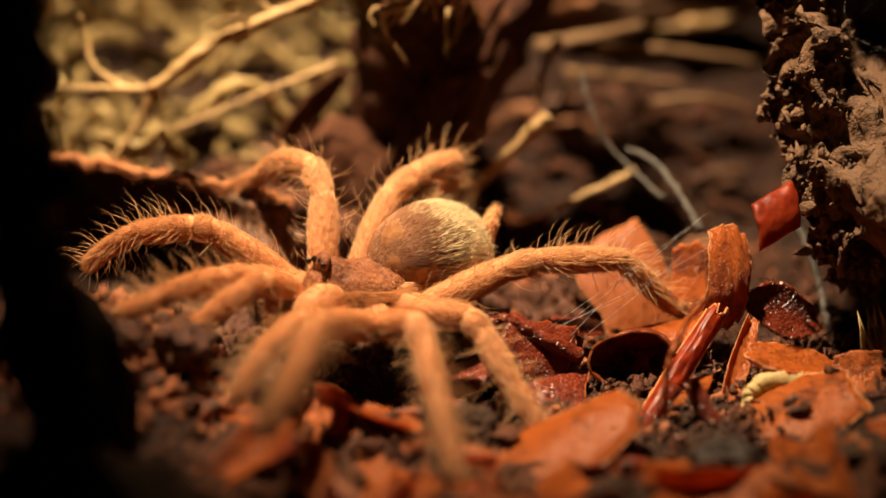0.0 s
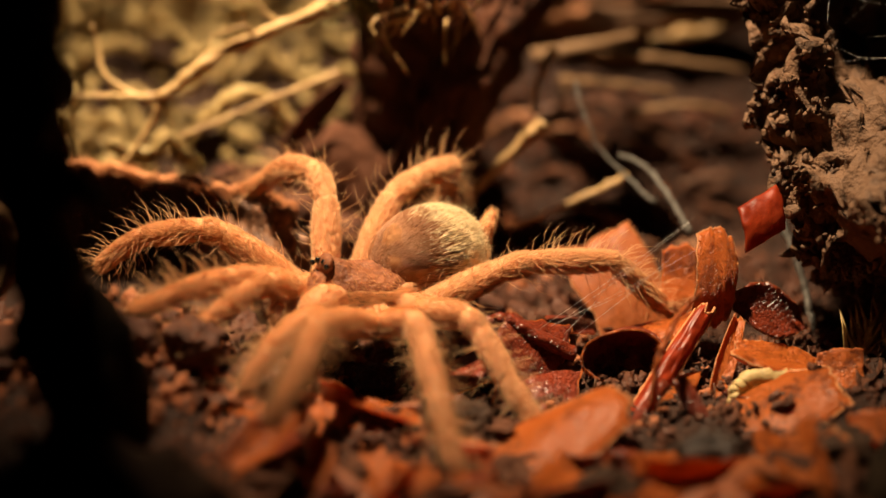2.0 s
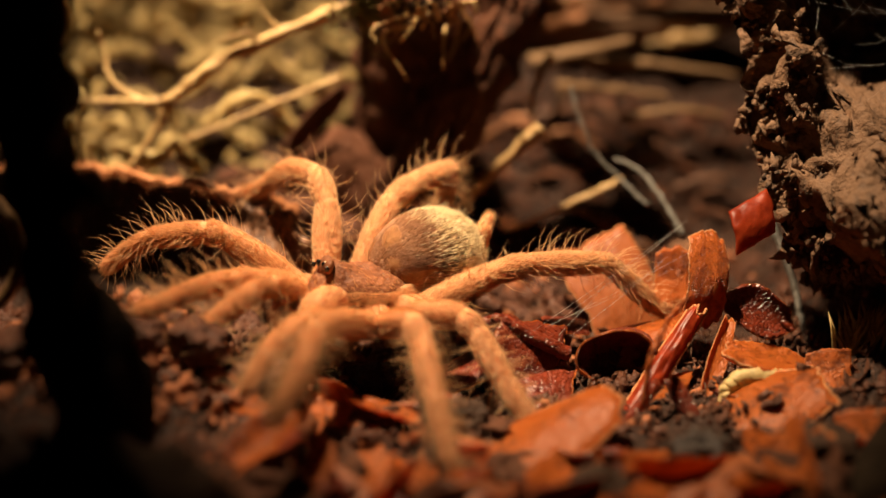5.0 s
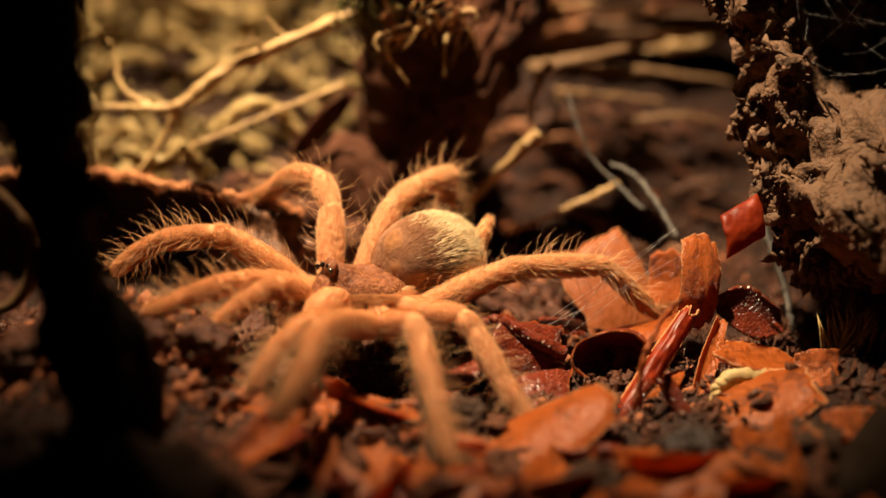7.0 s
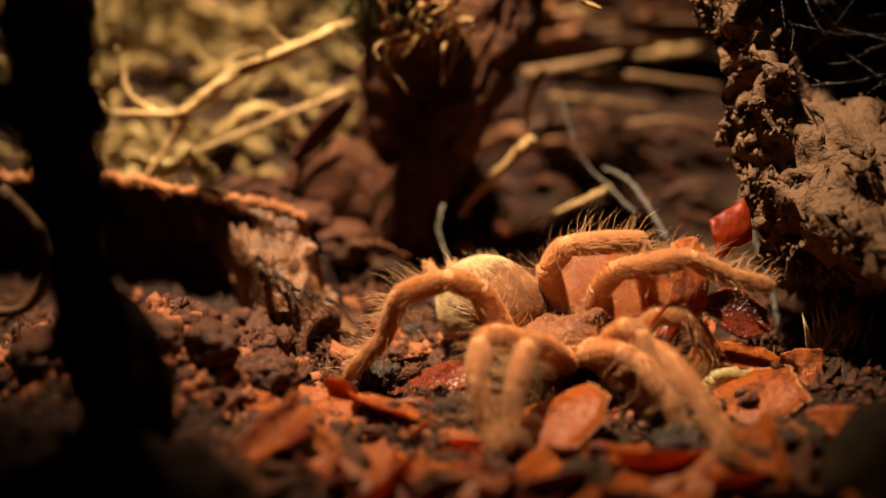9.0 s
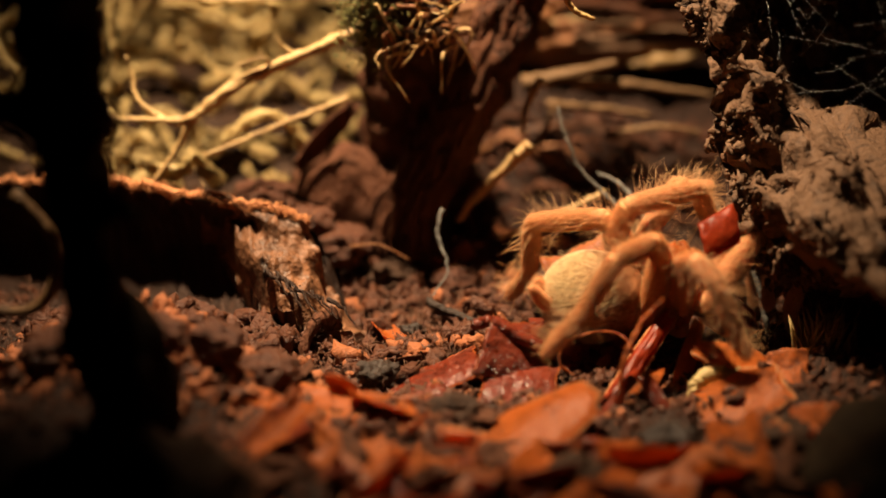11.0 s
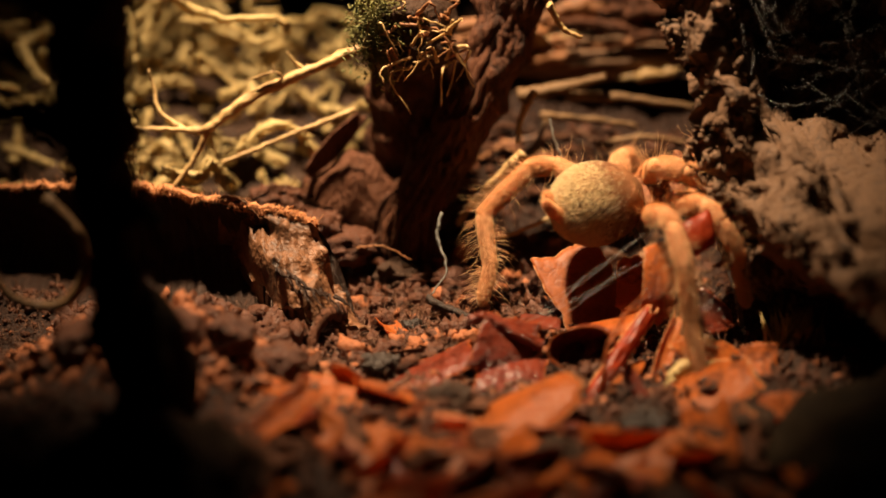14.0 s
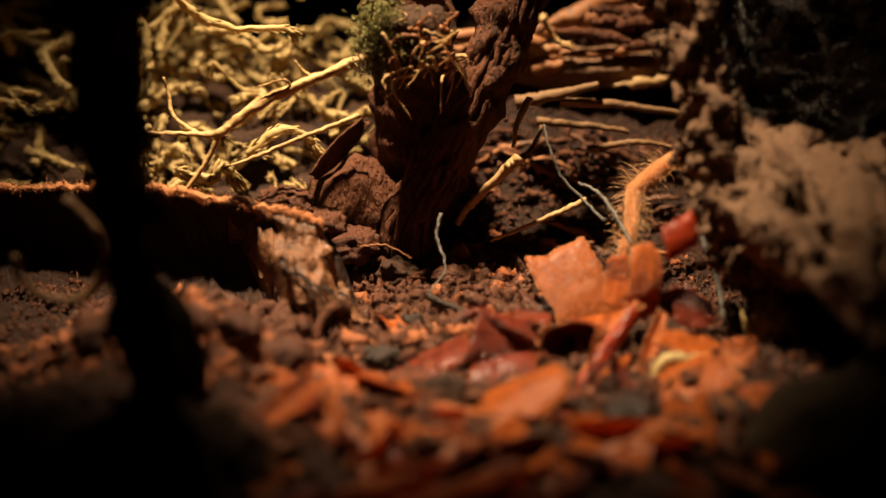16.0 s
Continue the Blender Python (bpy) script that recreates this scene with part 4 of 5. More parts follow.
def build_bark():
    """Overhanging crusty bark: a thick lumpy shell with a hollow."""
    bark = thing("cork_bark", "overhanging crusty cork bark with a dark webbed hollow", "bark")
    nu, nv = 90, 110

    def left(z):
        pts = ((-0.4, 3.75), (0.0, 3.45), (0.3, 3.28), (0.8, 2.95), (1.2, 2.62), (1.6, 2.42), (2.2, 2.32), (2.9, 2.24), (3.7, 1.95), (5.0, 1.75), (7.0, 1.5))
        for (z0, x0), (z1, x1) in zip(pts, pts[1:]):
            if z <= z1:
                return x0 + (x1 - x0) * (z - z0) / (z1 - z0)
        return pts[-1][1]

    front, back = [], []
    for j in range(nv + 1):
        z = -0.4 + 4.9 * j / nv
        for i in range(nu + 1):
            s = 4.6 * (i / nu) ** 1.4
            x = left(z) + s
            # a leaning rim, a crusty ledge that widens to the side, an undercut, and a hollow with an unseen roof added
            # to shade it
            y = -0.75 + 0.42 * max(0, z - 1.2) - 0.25 * ease(0, 0.5, s)
            ledge = ease(0.75, 1.15, z) * (1 - ease(1.25, 2.25, z))
            y -= (0.45 + 2.6 * ease(0.4, 1.7, s)) * ledge * ease(0.05, 0.6, s)
            y += (0.9 + 0.5 * ease(0.5, 2.0, s)) * ease(2.2, 2.6, z + 0.25 * s) * ease(0.45, 0.8, s) * (1 - ease(3.5, 4.1, z))
            y += 0.6 * (1 - ease(0.3, 1.0, z))
            p = Vector((x, y, z))
            q = Vector((noise.noise(p * 1.2), noise.noise(p * 1.2 + Vector((7, 0, 0))), noise.noise(p * 1.2 + Vector((0, 9, 0)))))
            w = Vector((noise.noise(p * 3.4), noise.noise(p * 3.4 + Vector((7, 0, 0))), noise.noise(p * 3.4 + Vector((0, 9, 0)))))
            f = Vector((noise.noise(p * 9), noise.noise(p * 9 + Vector((7, 0, 0))), noise.noise(p * 9 + Vector((0, 9, 0)))))
            front.append(p + q * 0.18 + (w * 0.19 + f * 0.11) * (1 + 0.7 * ease(0.9, 2.6, s)) + Vector((0, 0.06 * noise.noise(p * 20), 0.03 * noise.noise(p * 17))))
            back.append(p + Vector((0.12 + 0.1 * s, 0.55, 0.05)) + q * 0.2)
    w = nu + 1
    k = len(front)
    faces = []
    for j in range(nv):
        for i in range(nu):
            t = (j * w + i, j * w + i + 1, (j + 1) * w + i + 1, (j + 1) * w + i)
            faces.append(t)
            faces.append(tuple(a + k for a in t[::-1]))
    ring = [i for i in range(w)] + [j * w + nu for j in range(1, nv + 1)] + [nv * w + i for i in range(nu - 1, -1, -1)] + [j * w for j in range(nv - 1, 0, -1)]
    for a, b in zip(ring, ring[1:] + ring[:1]):
        faces.append((b, a, a + k, b + k))
    part("bark_shell", Shape().put(front + back, faces), BARK, bark)
    crust = Shape()
    rnd = random.Random(17)
    for n in range(7500):
        j, i = rnd.randrange(20, nv - 8), rnd.randrange(0, nu)
        if noise.noise(front[j * w + i] * 1.5) < -0.1:
            continue
        r = rnd.uniform(0.008, 0.035) * (2.2 if n % 9 == 0 else 1)
        crust.lump(front[j * w + i] + Vector((rnd.gauss(0, 0.03), -0.02, rnd.gauss(0, 0.03))), (r * rnd.uniform(0.8, 2.0), r, r * rnd.uniform(0.5, 1.0)), n, 1 if r > 0.03 else 0, 0.9)
    tagged(part("crust", crust, BARK, bark, "flaking pale brown crust"), kind="stuff")
    # lobe filling the shaded corner, its near-black colour replaces a cast shadow
    lobe = Shape()
    out = []
    for p in BALLS[3][0]:
        c = Vector((4.15 + 1.4 * p.x, -3.9 + 1.3 * p.y, -0.05 + 0.85 * p.z))
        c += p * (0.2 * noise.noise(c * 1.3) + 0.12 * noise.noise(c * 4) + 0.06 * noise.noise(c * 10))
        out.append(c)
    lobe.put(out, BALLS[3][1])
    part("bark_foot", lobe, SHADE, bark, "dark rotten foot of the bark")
    silk = Shape()
    for n in range(70):
        x, z = rnd.uniform(2.7, 5.0), rnd.uniform(2.2, 4.0)
        a = Vector((x, rnd.uniform(-0.9, -0.4), z))
        b = a + Vector((rnd.gauss(0, 0.8), rnd.uniform(-0.2, 0.6), rnd.gauss(0, 0.5)))
        b.x = max(b.x, 2.75 + 0.2 * rnd.random())
        silk.tube([a, (a + b) / 2 + Vector((0, 0, -0.05)), b], [0.0006] * 3, 3)
    tagged(part("web_threads", silk, SILK, bark, "fine white silk threads"), kind="stuff")


def build_foreground():
    stem = thing("dark_stem", "dark brown mossy upright stem standing in soil", "stem")
    s = Shape()
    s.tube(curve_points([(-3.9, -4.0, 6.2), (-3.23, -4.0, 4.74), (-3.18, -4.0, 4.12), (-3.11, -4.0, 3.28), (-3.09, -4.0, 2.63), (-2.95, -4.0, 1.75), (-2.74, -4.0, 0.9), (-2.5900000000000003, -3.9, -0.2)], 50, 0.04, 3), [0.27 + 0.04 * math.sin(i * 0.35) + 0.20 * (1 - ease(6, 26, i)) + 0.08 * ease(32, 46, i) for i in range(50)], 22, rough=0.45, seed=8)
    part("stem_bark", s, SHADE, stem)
    for k, (z, d) in enumerate(((4.2, 0.5), (3.1, -0.5), (2.2, 0.4))):
        t = Shape()
        x = -3.2 - 0.12 * (z - 2.3)
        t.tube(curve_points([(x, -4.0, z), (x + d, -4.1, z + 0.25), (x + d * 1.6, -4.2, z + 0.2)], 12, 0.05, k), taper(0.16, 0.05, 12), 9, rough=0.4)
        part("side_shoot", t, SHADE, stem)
    mound = Shape()
    out = []
    for p in BALLS[3][0]:
        c = Vector((1.0 * p.x, 0.6 * p.y, 0.62 * p.z))
        c += p * (0.16 * noise.noise(c * 1.6) + 0.10 * noise.noise(c * 4.5) + 0.05 * noise.noise(c * 11))
        out.append(c)
    mound.put(out, BALLS[3][1])
    solo("moss_mound", mound, DARKSOIL, "dark lumpy moss cushion round the stem", "moss", at=(-2.55, -4.7, 0.2))
    for pts, r in (
        ([(-3.92, -2.4, 2.08), (-3.63, -2.4, 1.73), (-3.57, -2.4, 1.37), (-3.77, -2.4, 1.03), (-4.12, -2.4, 1.0), (-4.4, -2.4, 1.18), (-4.47, -2.4, 1.48)], 0.06),
        ([(-3.57, -1.6, 1.53), (-3.51, -1.6, 1.1), (-3.61, -1.6, 0.66), (-3.57, -1.6, 0.28)], 0.02),
    ):
        s = Shape()
        n = 30
        s.tube(curve_points(pts, n, 0.02, r), taper(r, r * 0.7, n), 8, rough=0.25)
        solo("curled_root", s, OLDSTRAW, "dull brown curled root above the soil mound", "root")
    rnd = random.Random(31)
    m = Shape()
    for k in range(60):
        c = Vector((rnd.gauss(3.35, 0.12), rnd.gauss(-1.05, 0.1), 0.15))
        m.hair(c, (rnd.gauss(0, 0.35), rnd.gauss(0, 0.3), 1), rnd.uniform(0.2, 0.5), 0.03, (rnd.gauss(0, 0.5), 0, 0.2))
    solo("moss_tuft", m, MOSS, "small pale dry moss tuft on soil", "moss")




build_ground()
build_walls()
build_log()
build_root()
build_trunk()
build_rootball()
build_bark()
build_foreground()
build_moss()
build_backlitter()
build_chips()
build_clods()
build_silk()
build_litter()
build_crumbs()


# ---- the spider ----
# joints of each limb in the resting pose, hip to tip
JOINTS = {
    "leg_right_rear": [(-0.89, -0.75, 0.80), (-0.73, -0.30, 1.23), (-0.55, -0.12, 1.34), (-0.21, 0.20, 1.39), (-0.27, 0.55, 0.98), (-0.38, 0.78, 0.49)],
    "leg_right_mid": [(-1.27, -0.85, 0.86), (-1.27, -0.50, 1.28), (-1.36, -0.30, 1.47), (-1.62, -0.05, 1.47), (-1.86, 0.20, 1.23), (-2.04, 0.35, 1.10)],
    "leg_right_second": [(-1.50, -1.05, 0.77), (-2.08, -1.05, 1.15), (-2.25, -1.05, 1.20), (-2.73, -1.00, 1.13), (-2.97, -0.95, 0.98), (-3.15, -0.90, 0.81)],
    "leg_right_front": [(-1.47, -1.30, 0.78), (-1.79, -1.60, 0.96), (-1.95, -1.75, 1.01), (-2.26, -2.05, 1.03), (-2.46, -2.30, 1.01), (-2.66, -2.50, 0.99)],
    "palp_right": [(-1.42, -1.40, 0.76), (-1.65, -1.75, 0.98), (-1.79, -1.90, 0.97), (-2.04, -2.20, 0.87), (-2.23, -2.40, 0.76), (-2.40, -2.55, 0.68)],
    "palp_left": [(-1.19, -1.50, 0.60), (-1.38, -2.11, 0.78), (-1.48, -2.34, 0.78), (-1.61, -2.75, 0.76), (-1.69, -2.97, 0.68), (-1.76, -3.14, 0.58)],
    "leg_left_front": [(-0.85, -1.60, 0.56), (-1.14, -2.47, 0.91), (-1.24, -2.82, 0.97), (-1.30, -3.52, 0.93), (-1.38, -3.86, 0.86), (-1.47, -4.15, 0.75)],
    "leg_left_second": [(-0.75, -1.60, 0.58), (-0.50, -2.14, 0.79), (-0.43, -2.39, 0.71), (-0.33, -3.04, 0.53), (-0.26, -3.41, 0.37), (-0.18, -3.73, 0.22)],
    "leg_left_mid": [(-0.51, -1.45, 0.63), (-0.10, -1.65, 0.66), (0.01, -1.80, 0.58), (0.22, -2.20, 0.32), (0.37, -2.45, 0.18), (0.50, -2.65, 0.05)],
    "leg_left_rear": [(-0.46, -1.30, 0.61), (0.18, -1.05, 0.84), (0.43, -0.97, 0.89), (1.14, -0.75, 0.83), (1.57, -0.65, 0.39), (1.97, -0.60, 0.29)],
}
# where each foot is set down later, and how far the leg rolls about its line
FEET = {
    "leg_right_rear": [(7.5, (-0.34, 0.07, 0.79), -47), (7.8, (-0.46, 1.36, 0.25), -20), (8.0, (-0.82, -0.13, 0.5), 3), (8.2, (-1.03, -1.68, -0.02), 24), (8.5, (-1.19, -1.63, 0.06), 11), (9.0, (-1.12, -1.45, 0.02), 4), (9.2, (-1.12, -1.45, 0.02), 4), (11.5, (0.93, -2.2, 0.3), 0), (12.0, (2.39, -2.19, -0.01), -9), (12.5, (2.38, -1.97, -0.02), 7), (13.0, (2.32, -1.91, 0.1), 11), (14.0, (2.33, -1.91, 0.12), 8), (14.5, (3.26, -0.9, 0.18), -34), (15, (3.29, 0.6, 0.24), 0), (16, (3.43, 0.8, 0.28), 0)],
    "leg_right_mid": [(7.5, (-2.42, -0.27, 0.82), -42), (7.8, (-1.75, -1.93, 0.45), 41), (8.0, (-1.64, -1.35, 0.21), 27), (8.2, (-1.68, -1.32, 0.09), 9), (8.5, (-0.04, -2.67, -0.02), -13), (9.0, (0.17, -3.07, -0.03), -13), (9.2, (0.17, -3.07, -0.03), -13), (11.5, (2.82, -1.94, 0.3), 4), (12, (2.9, 0.5, 0.15), 0), (13.0, (2.88, -1.29, 0.37), -9), (14.0, (2.89, -0.76, 0.47), 2), (14.5, (3.3, 1.2, 0.5), 0), (16, (4.19, 1.8, 0.52), 0)],
    "leg_right_second": [(7.15, (-2.97, -1.2, 1.33), 0), (7.3, (-1.31, -1.5, 2.87), 0), (7.5, (-2.78, -1.37, 0.46), 18), (7.8, (-2.64, -2.11, 0.66), 43), (8.0, (-1.73, -1.5, 0.29), 37), (8.2, (-0.55, -3.05, -0.05), -36), (8.5, (0.15, -3.69, -0.02), 0), (9.0, (0.29, -3.42, 0.2), -30), (9.2, (0.29, -3.42, 0.2), -30), (11.4, (3.12, -0.2, 0.17), 0), (12, (3.18, 1.0, 0.41), 0), (12.6, (3.32, 1.5, 0.38), 0), (16, (4.24, 2.3, 0.71), 0)],
    "leg_right_front": [(7.15, (-2.55, -2.6, 1.21), 0), (7.35, (-2.02, -2.7, 0.67), 0), (7.5, (-2.3, -2.77, 0.8), 3), (7.8, (-1.47, -2.9, 0.36), 0), (8.0, (-0.35, -1.65, 2.32), 1), (8.2, (0.22, -2.6, 1.28), 0), (8.5, (0.94, -3.21, -0.07), -54), (9.0, (1.87, -3.13, 0.02), -1), (9.2, (1.87, -3.13, 0.02), -1), (11.4, (2.96, 0.6, 0.84), 0), (12, (3.12, 1.6, 0.65), 0), (12.6, (3.34, 2.2, 0.41), 0), (16, (4.29, 2.8, 0.92), 0)],
    "leg_left_front": [(7.2, (-1.54, -2.9, 0.45), 0), (7.5, (-1.85, -2.3, 0.19), 43), (7.8, (-0.13, -4.26, 0.4), 6), (8.0, (0.09, -3.98, 0.24), -56), (8.2, (1.2, -3.87, 0.25), -36), (8.5, (1.31, -3.93, 0.17), -34), (9.0, (2.09, -3.6, 0.17), -15), (9.2, (2.09, -3.6, 0.17), -15), (11.5, (2.57, 0.21, 0.97), -60), (12.0, (2.33, 0.48, 1.64), -59), (12.5, (2.6, 0.57, 1.21), -63), (13.0, (2.67, 0.42, 1.05), -72), (14.0, (2.71, 0.46, 1.09), -68), (14.5, (2.91, 0.84, 0.97), -58), (16, (3.95, 3.0, 1.36), 0)],
    "leg_left_second": [(7.5, (1.17, -3.04, 0.49), 67), (7.8, (1.19, -3.22, -0.04), 38), (8.0, (1.17, -3.3, -0.04), 17), (8.2, (2.12, -2.54, 1.37), -6), (8.5, (2.37, -1.6, 0.88), -6), (9.0, (2.63, -1.58, 0.95), -29), (9.2, (2.63, -1.58, 0.95), -29), (11.5, (2.35, 0.7, 1.11), -14), (12.0, (2.12, 0.83, 1.57), -33), (12.5, (2.48, 1.16, 1.23), -49), (13.0, (2.68, 0.88, 0.96), -79), (14.0, (2.71, 0.94, 0.94), -66), (14.5, (3.01, 1.25, 0.73), -82), (16, (3.93, 2.8, 1.42), 0)],
    "leg_left_mid": [(7.5, (0.5, -2.49, -0.02), 28), (7.8, (1.18, -1.25, 1.73), 5), (8.0, (1.69, -2.51, -0.03), -14), (8.2, (1.73, -2.52, -0.04), -6), (8.5, (1.78, -2.41, -0.05), 18), (9.0, (1.76, -2.41, -0.04), 0), (9.2, (1.76, -2.41, -0.04), 0), (11.5, (1.52, -0.7, 0.8), 8), (12.0, (1.77, 0.04, 0.77), 2), (12.5, (1.88, -0.08, 1.41), 42), (13.0, (1.95, 0.52, 0.79), 6), (14.0, (1.9, 0.57, 0.79), 8), (14.5, (1.62, -0.2, 0.5), 0), (14.8, (1.67, -0.4, 0.44), 0), (15.1, (2.94, 1.0, 0.89), 0), (15.5, (3.27, 1.3, 1.01), 0), (16, (3.47, 1.5, 1.02), 0)],
    "leg_left_rear": [(7.5, (1.98, -0.65, 0.35), 0), (8.0, (1.87, -0.95, 0.47), -32), (8.5, (1.86, -0.6, 0.32), -34), (9.0, (1.87, -0.39, 0.25), -36), (9.2, (1.87, -0.39, 0.25), -36), (11.5, (0.21, 0.24, -0.02), 34), (12.0, (0.27, -0.02, 0.12), 27), (12.5, (0.3, 0.19, 0.07), 20), (13.0, (0.32, -0.26, 0.37), -29), (13.4, (0.28, -0.29, 0.15), 0), (14.0, (0.18, -0.17, 0.25), -27), (14.5, (0.33, -1.21, 0.55), 10), (15.0, (1.15, 0.06, 0.39), 39), (15.25, (1.36, 0.2, 0.48), 0), (15.5, (1.2, 0.33, 0.27), 12), (16.0, (1.78, 0.29, 0.6), -29)],
}
# seconds, place of the carapace, heading, pitch, and the abdomen's swing to the side
TRUNK = [
    (0.0, (-1.01, -1.15, 0.72), 225.0, 0.0, 20.0),
    (7.0, (-1.01, -1.15, 0.72), 225.0, 0.0, 20.0),
    (7.25, (-1.0, -1.15, 0.7), 228.0, 0.0, 18.0),
    (7.5, (-0.86, -1.23, 0.66), 218.9, -0.9, 14.0),
    (7.8, (-0.52, -1.32, 0.59), 238.2, 0.1, 5.4),
    (8.0, (0.08, -1.4, 0.53), 265.7, 1.7, 0.0),
    (8.2, (0.45, -1.4, 0.44), 285.6, -0.7, -3.6),
    (8.5, (0.63, -1.41, 0.41), 304.4, -2.5, 0.0),
    (9.0, (0.81, -1.4, 0.37), 327.6, -3.2, 0.0),
    (9.2, (0.81, -1.4, 0.37), 327.6, -3.2, 0.0),
    (10.2, (1.6, -1.0, 0.52), 366.0, 4.0, 0.0),
    (11.3, (1.95, -0.6, 0.57), 384.0, 6.0, 0.0),
    (11.5, (2.04, -0.51, 0.6), 391.3, 10.2, 0.0),
    (12.0, (2.04, -0.11, 1.19), 422.6, 23.0, 0.0),
    (12.5, (2.16, 0.24, 1.28), 411.9, 20.3, 0.0),
    (13.0, (2.09, 0.19, 1.35), 390.4, 9.2, 0.0),
    (13.5, (2.09, 0.19, 1.35), 390.4, 9.2, 0.0),
    (14.0, (2.02, 0.23, 1.35), 389.2, 10.6, 0.0),
    (14.5, (2.45, 0.71, 1.49), 407.3, 20.0, 0.0),
    (14.8, (2.7, 0.9, 1.52), 410.0, 18.0, 0.0),
    (15.2, (3.55, 1.5, 1.35), 405.0, 10.0, 0.0),
    (16.0, (3.85, 1.65, 1.2), 400.0, 5.0, 0.0),
]
NAMES = ("femur", "patella", "tibia", "metatarsus", "tarsus")
BENDS = (62, 28, -12, -58, -40)


def between(rows, t):
    """Values of the rows at t, eased from row to row."""
    if t <= rows[0][0]:
        return rows[0][1:]
    for a, b in zip(rows, rows[1:]):
        if t <= b[0]:
            s = (t - a[0]) / (b[0] - a[0])
            s = s * s * (3 - 2 * s)
            return tuple(tuple(i + (j - i) * s for i, j in zip(p, q)) if isinstance(p, tuple) else p + (q - p) * s for p, q in zip(a[1:], b[1:]))
    return rows[-1][1:]


def trunk_pose(t):
    place, head, pitch, _ = between(TRUNK, t)
    return pose(*place, 0, 0, head) @ pose(0, 0, 0, 0, -pitch, 0)


REST = {n: [trunk_pose(0).inverted() @ Vector(p) for p in j] for n, j in JOINTS.items()}
REST["leg_right_rear"][0] = Vector((-0.33, -0.32, -0.05))
REST["leg_right_mid"][0] = Vector((-0.04, -0.40, 0.02))
REST["leg_right_second"][0] = Vector((0.26, -0.40, -0.01))
LENGTHS = {n: [(b - a).length for a, b in zip(j, j[1:])] for n, j in REST.items()}


def bent(hip, foot, lengths, up, roll=0.0):
    """Joints of a limb from hip to foot, arched towards up, rolled by some degrees."""
    chord = foot - hip
    reach = chord.length
    x = chord.normalized()
    z = (up - x * up.dot(x)).normalized()
    z = z * math.cos(radians(roll)) + z.cross(x) * math.sin(radians(roll))

    def chain(k):
        px = pz = 0.0
        out = [(0.0, 0.0)]
        for l, a in zip(lengths, BENDS):
            px, pz = px + l * math.cos(radians(a * k)), pz + l * math.sin(radians(a * k))
            out.append((px, pz))
        return out

    lo, hi = 0.02, 1.9
    for _ in range(40):
        k = (lo + hi) / 2
        e = chain(k)[-1]
        if math.hypot(*e) > reach:
            lo = k
        else:
            hi = k
    pts = chain((lo + hi) / 2)
    e = pts[-1]
    a = -math.atan2(e[1], e[0])
    c, s = math.cos(a), math.sin(a)
    return [hip + x * (px * c - pz * s) + z * (px * s + pz * c) for px, pz in pts]


def limb_joints(name, t):
    """Joints in the spider's own space."""
    m = trunk_pose(t)
    if t <= 7.0:
        return REST[name]
    hip, roll = REST[name][0], 0
    if name in FEET:
        rows = [(7.0, tuple(trunk_pose(0) @ REST[name][-1]), 0)] + FEET[name]
        place, roll = between(rows, t)
        foot = Vector(place)
        for a, b in zip(rows, rows[1:]):
            if a[0] < t < b[0]:
                gap = (Vector(b[1]) - Vector(a[1])).length
                foot.z += min(0.35, 0.3 * gap) * math.sin(math.pi * (t - a[0]) / (b[0] - a[0])) if gap > 0.25 else 0
        foot = m.inverted() @ foot
    else:
        side = 1 if "left" in name else -1
        away = Vector((1.15, side * 0.42, -0.45))
        foot = REST[name][-1].lerp(away, ease(7.0, 7.6, t)) + Vector((0.08 * math.sin(9 * t + side), 0, 0.10 * math.sin(11 * t + 2 * side)))
    side = 1 if "left" in name else -1
    lean = (-0.2, 0.45 * side) if "rear" in name or "mid" in name else (0.35, 0.15 * side)
    return bent(hip, foot, LENGTHS[name], Vector((*lean, 1)), roll)


def along(a, b, up=Vector((0, 0, 1))):
    """A pose at a whose x axis points to b."""
    x = (b - a).normalized()
    y = up.cross(x)
    if y.length < 0.15:
        y = Vector((0, 1, 0)).cross(x) if abs(x.y) < 0.9 else Vector((1, 0, 0)).cross(x)
    y.normalize()
    m = Matrix((x, y, x.cross(y))).transposed().to_4x4()
    m.translation = a * CM
    return m


def segment(length, r0, r1, bulge, tip=False):
    s = Shape()
    n, sides = 16, 18
    pts, rad = [], []
    for i in range(n):
        t = i / (n - 1)
        pts.append(((t * 1.10 - 0.05) * length, 0, 0))
        edge = min(t, 1 - t) * length
        round_ = min(1, 0.95 + 0.05 * math.sqrt(min(1, edge / 0.04)))
        if tip and t > 0.6:
            round_ *= math.sqrt(max(0.08, 1 - ((t - 0.6) / 0.42) ** 2))
        rad.append((r0 + (r1 - r0) * t + bulge * math.sin(math.pi * t)) * round_)
    s.tube(pts, rad, sides, rough=0.03, seed=length * 10)
    return s, pts, rad


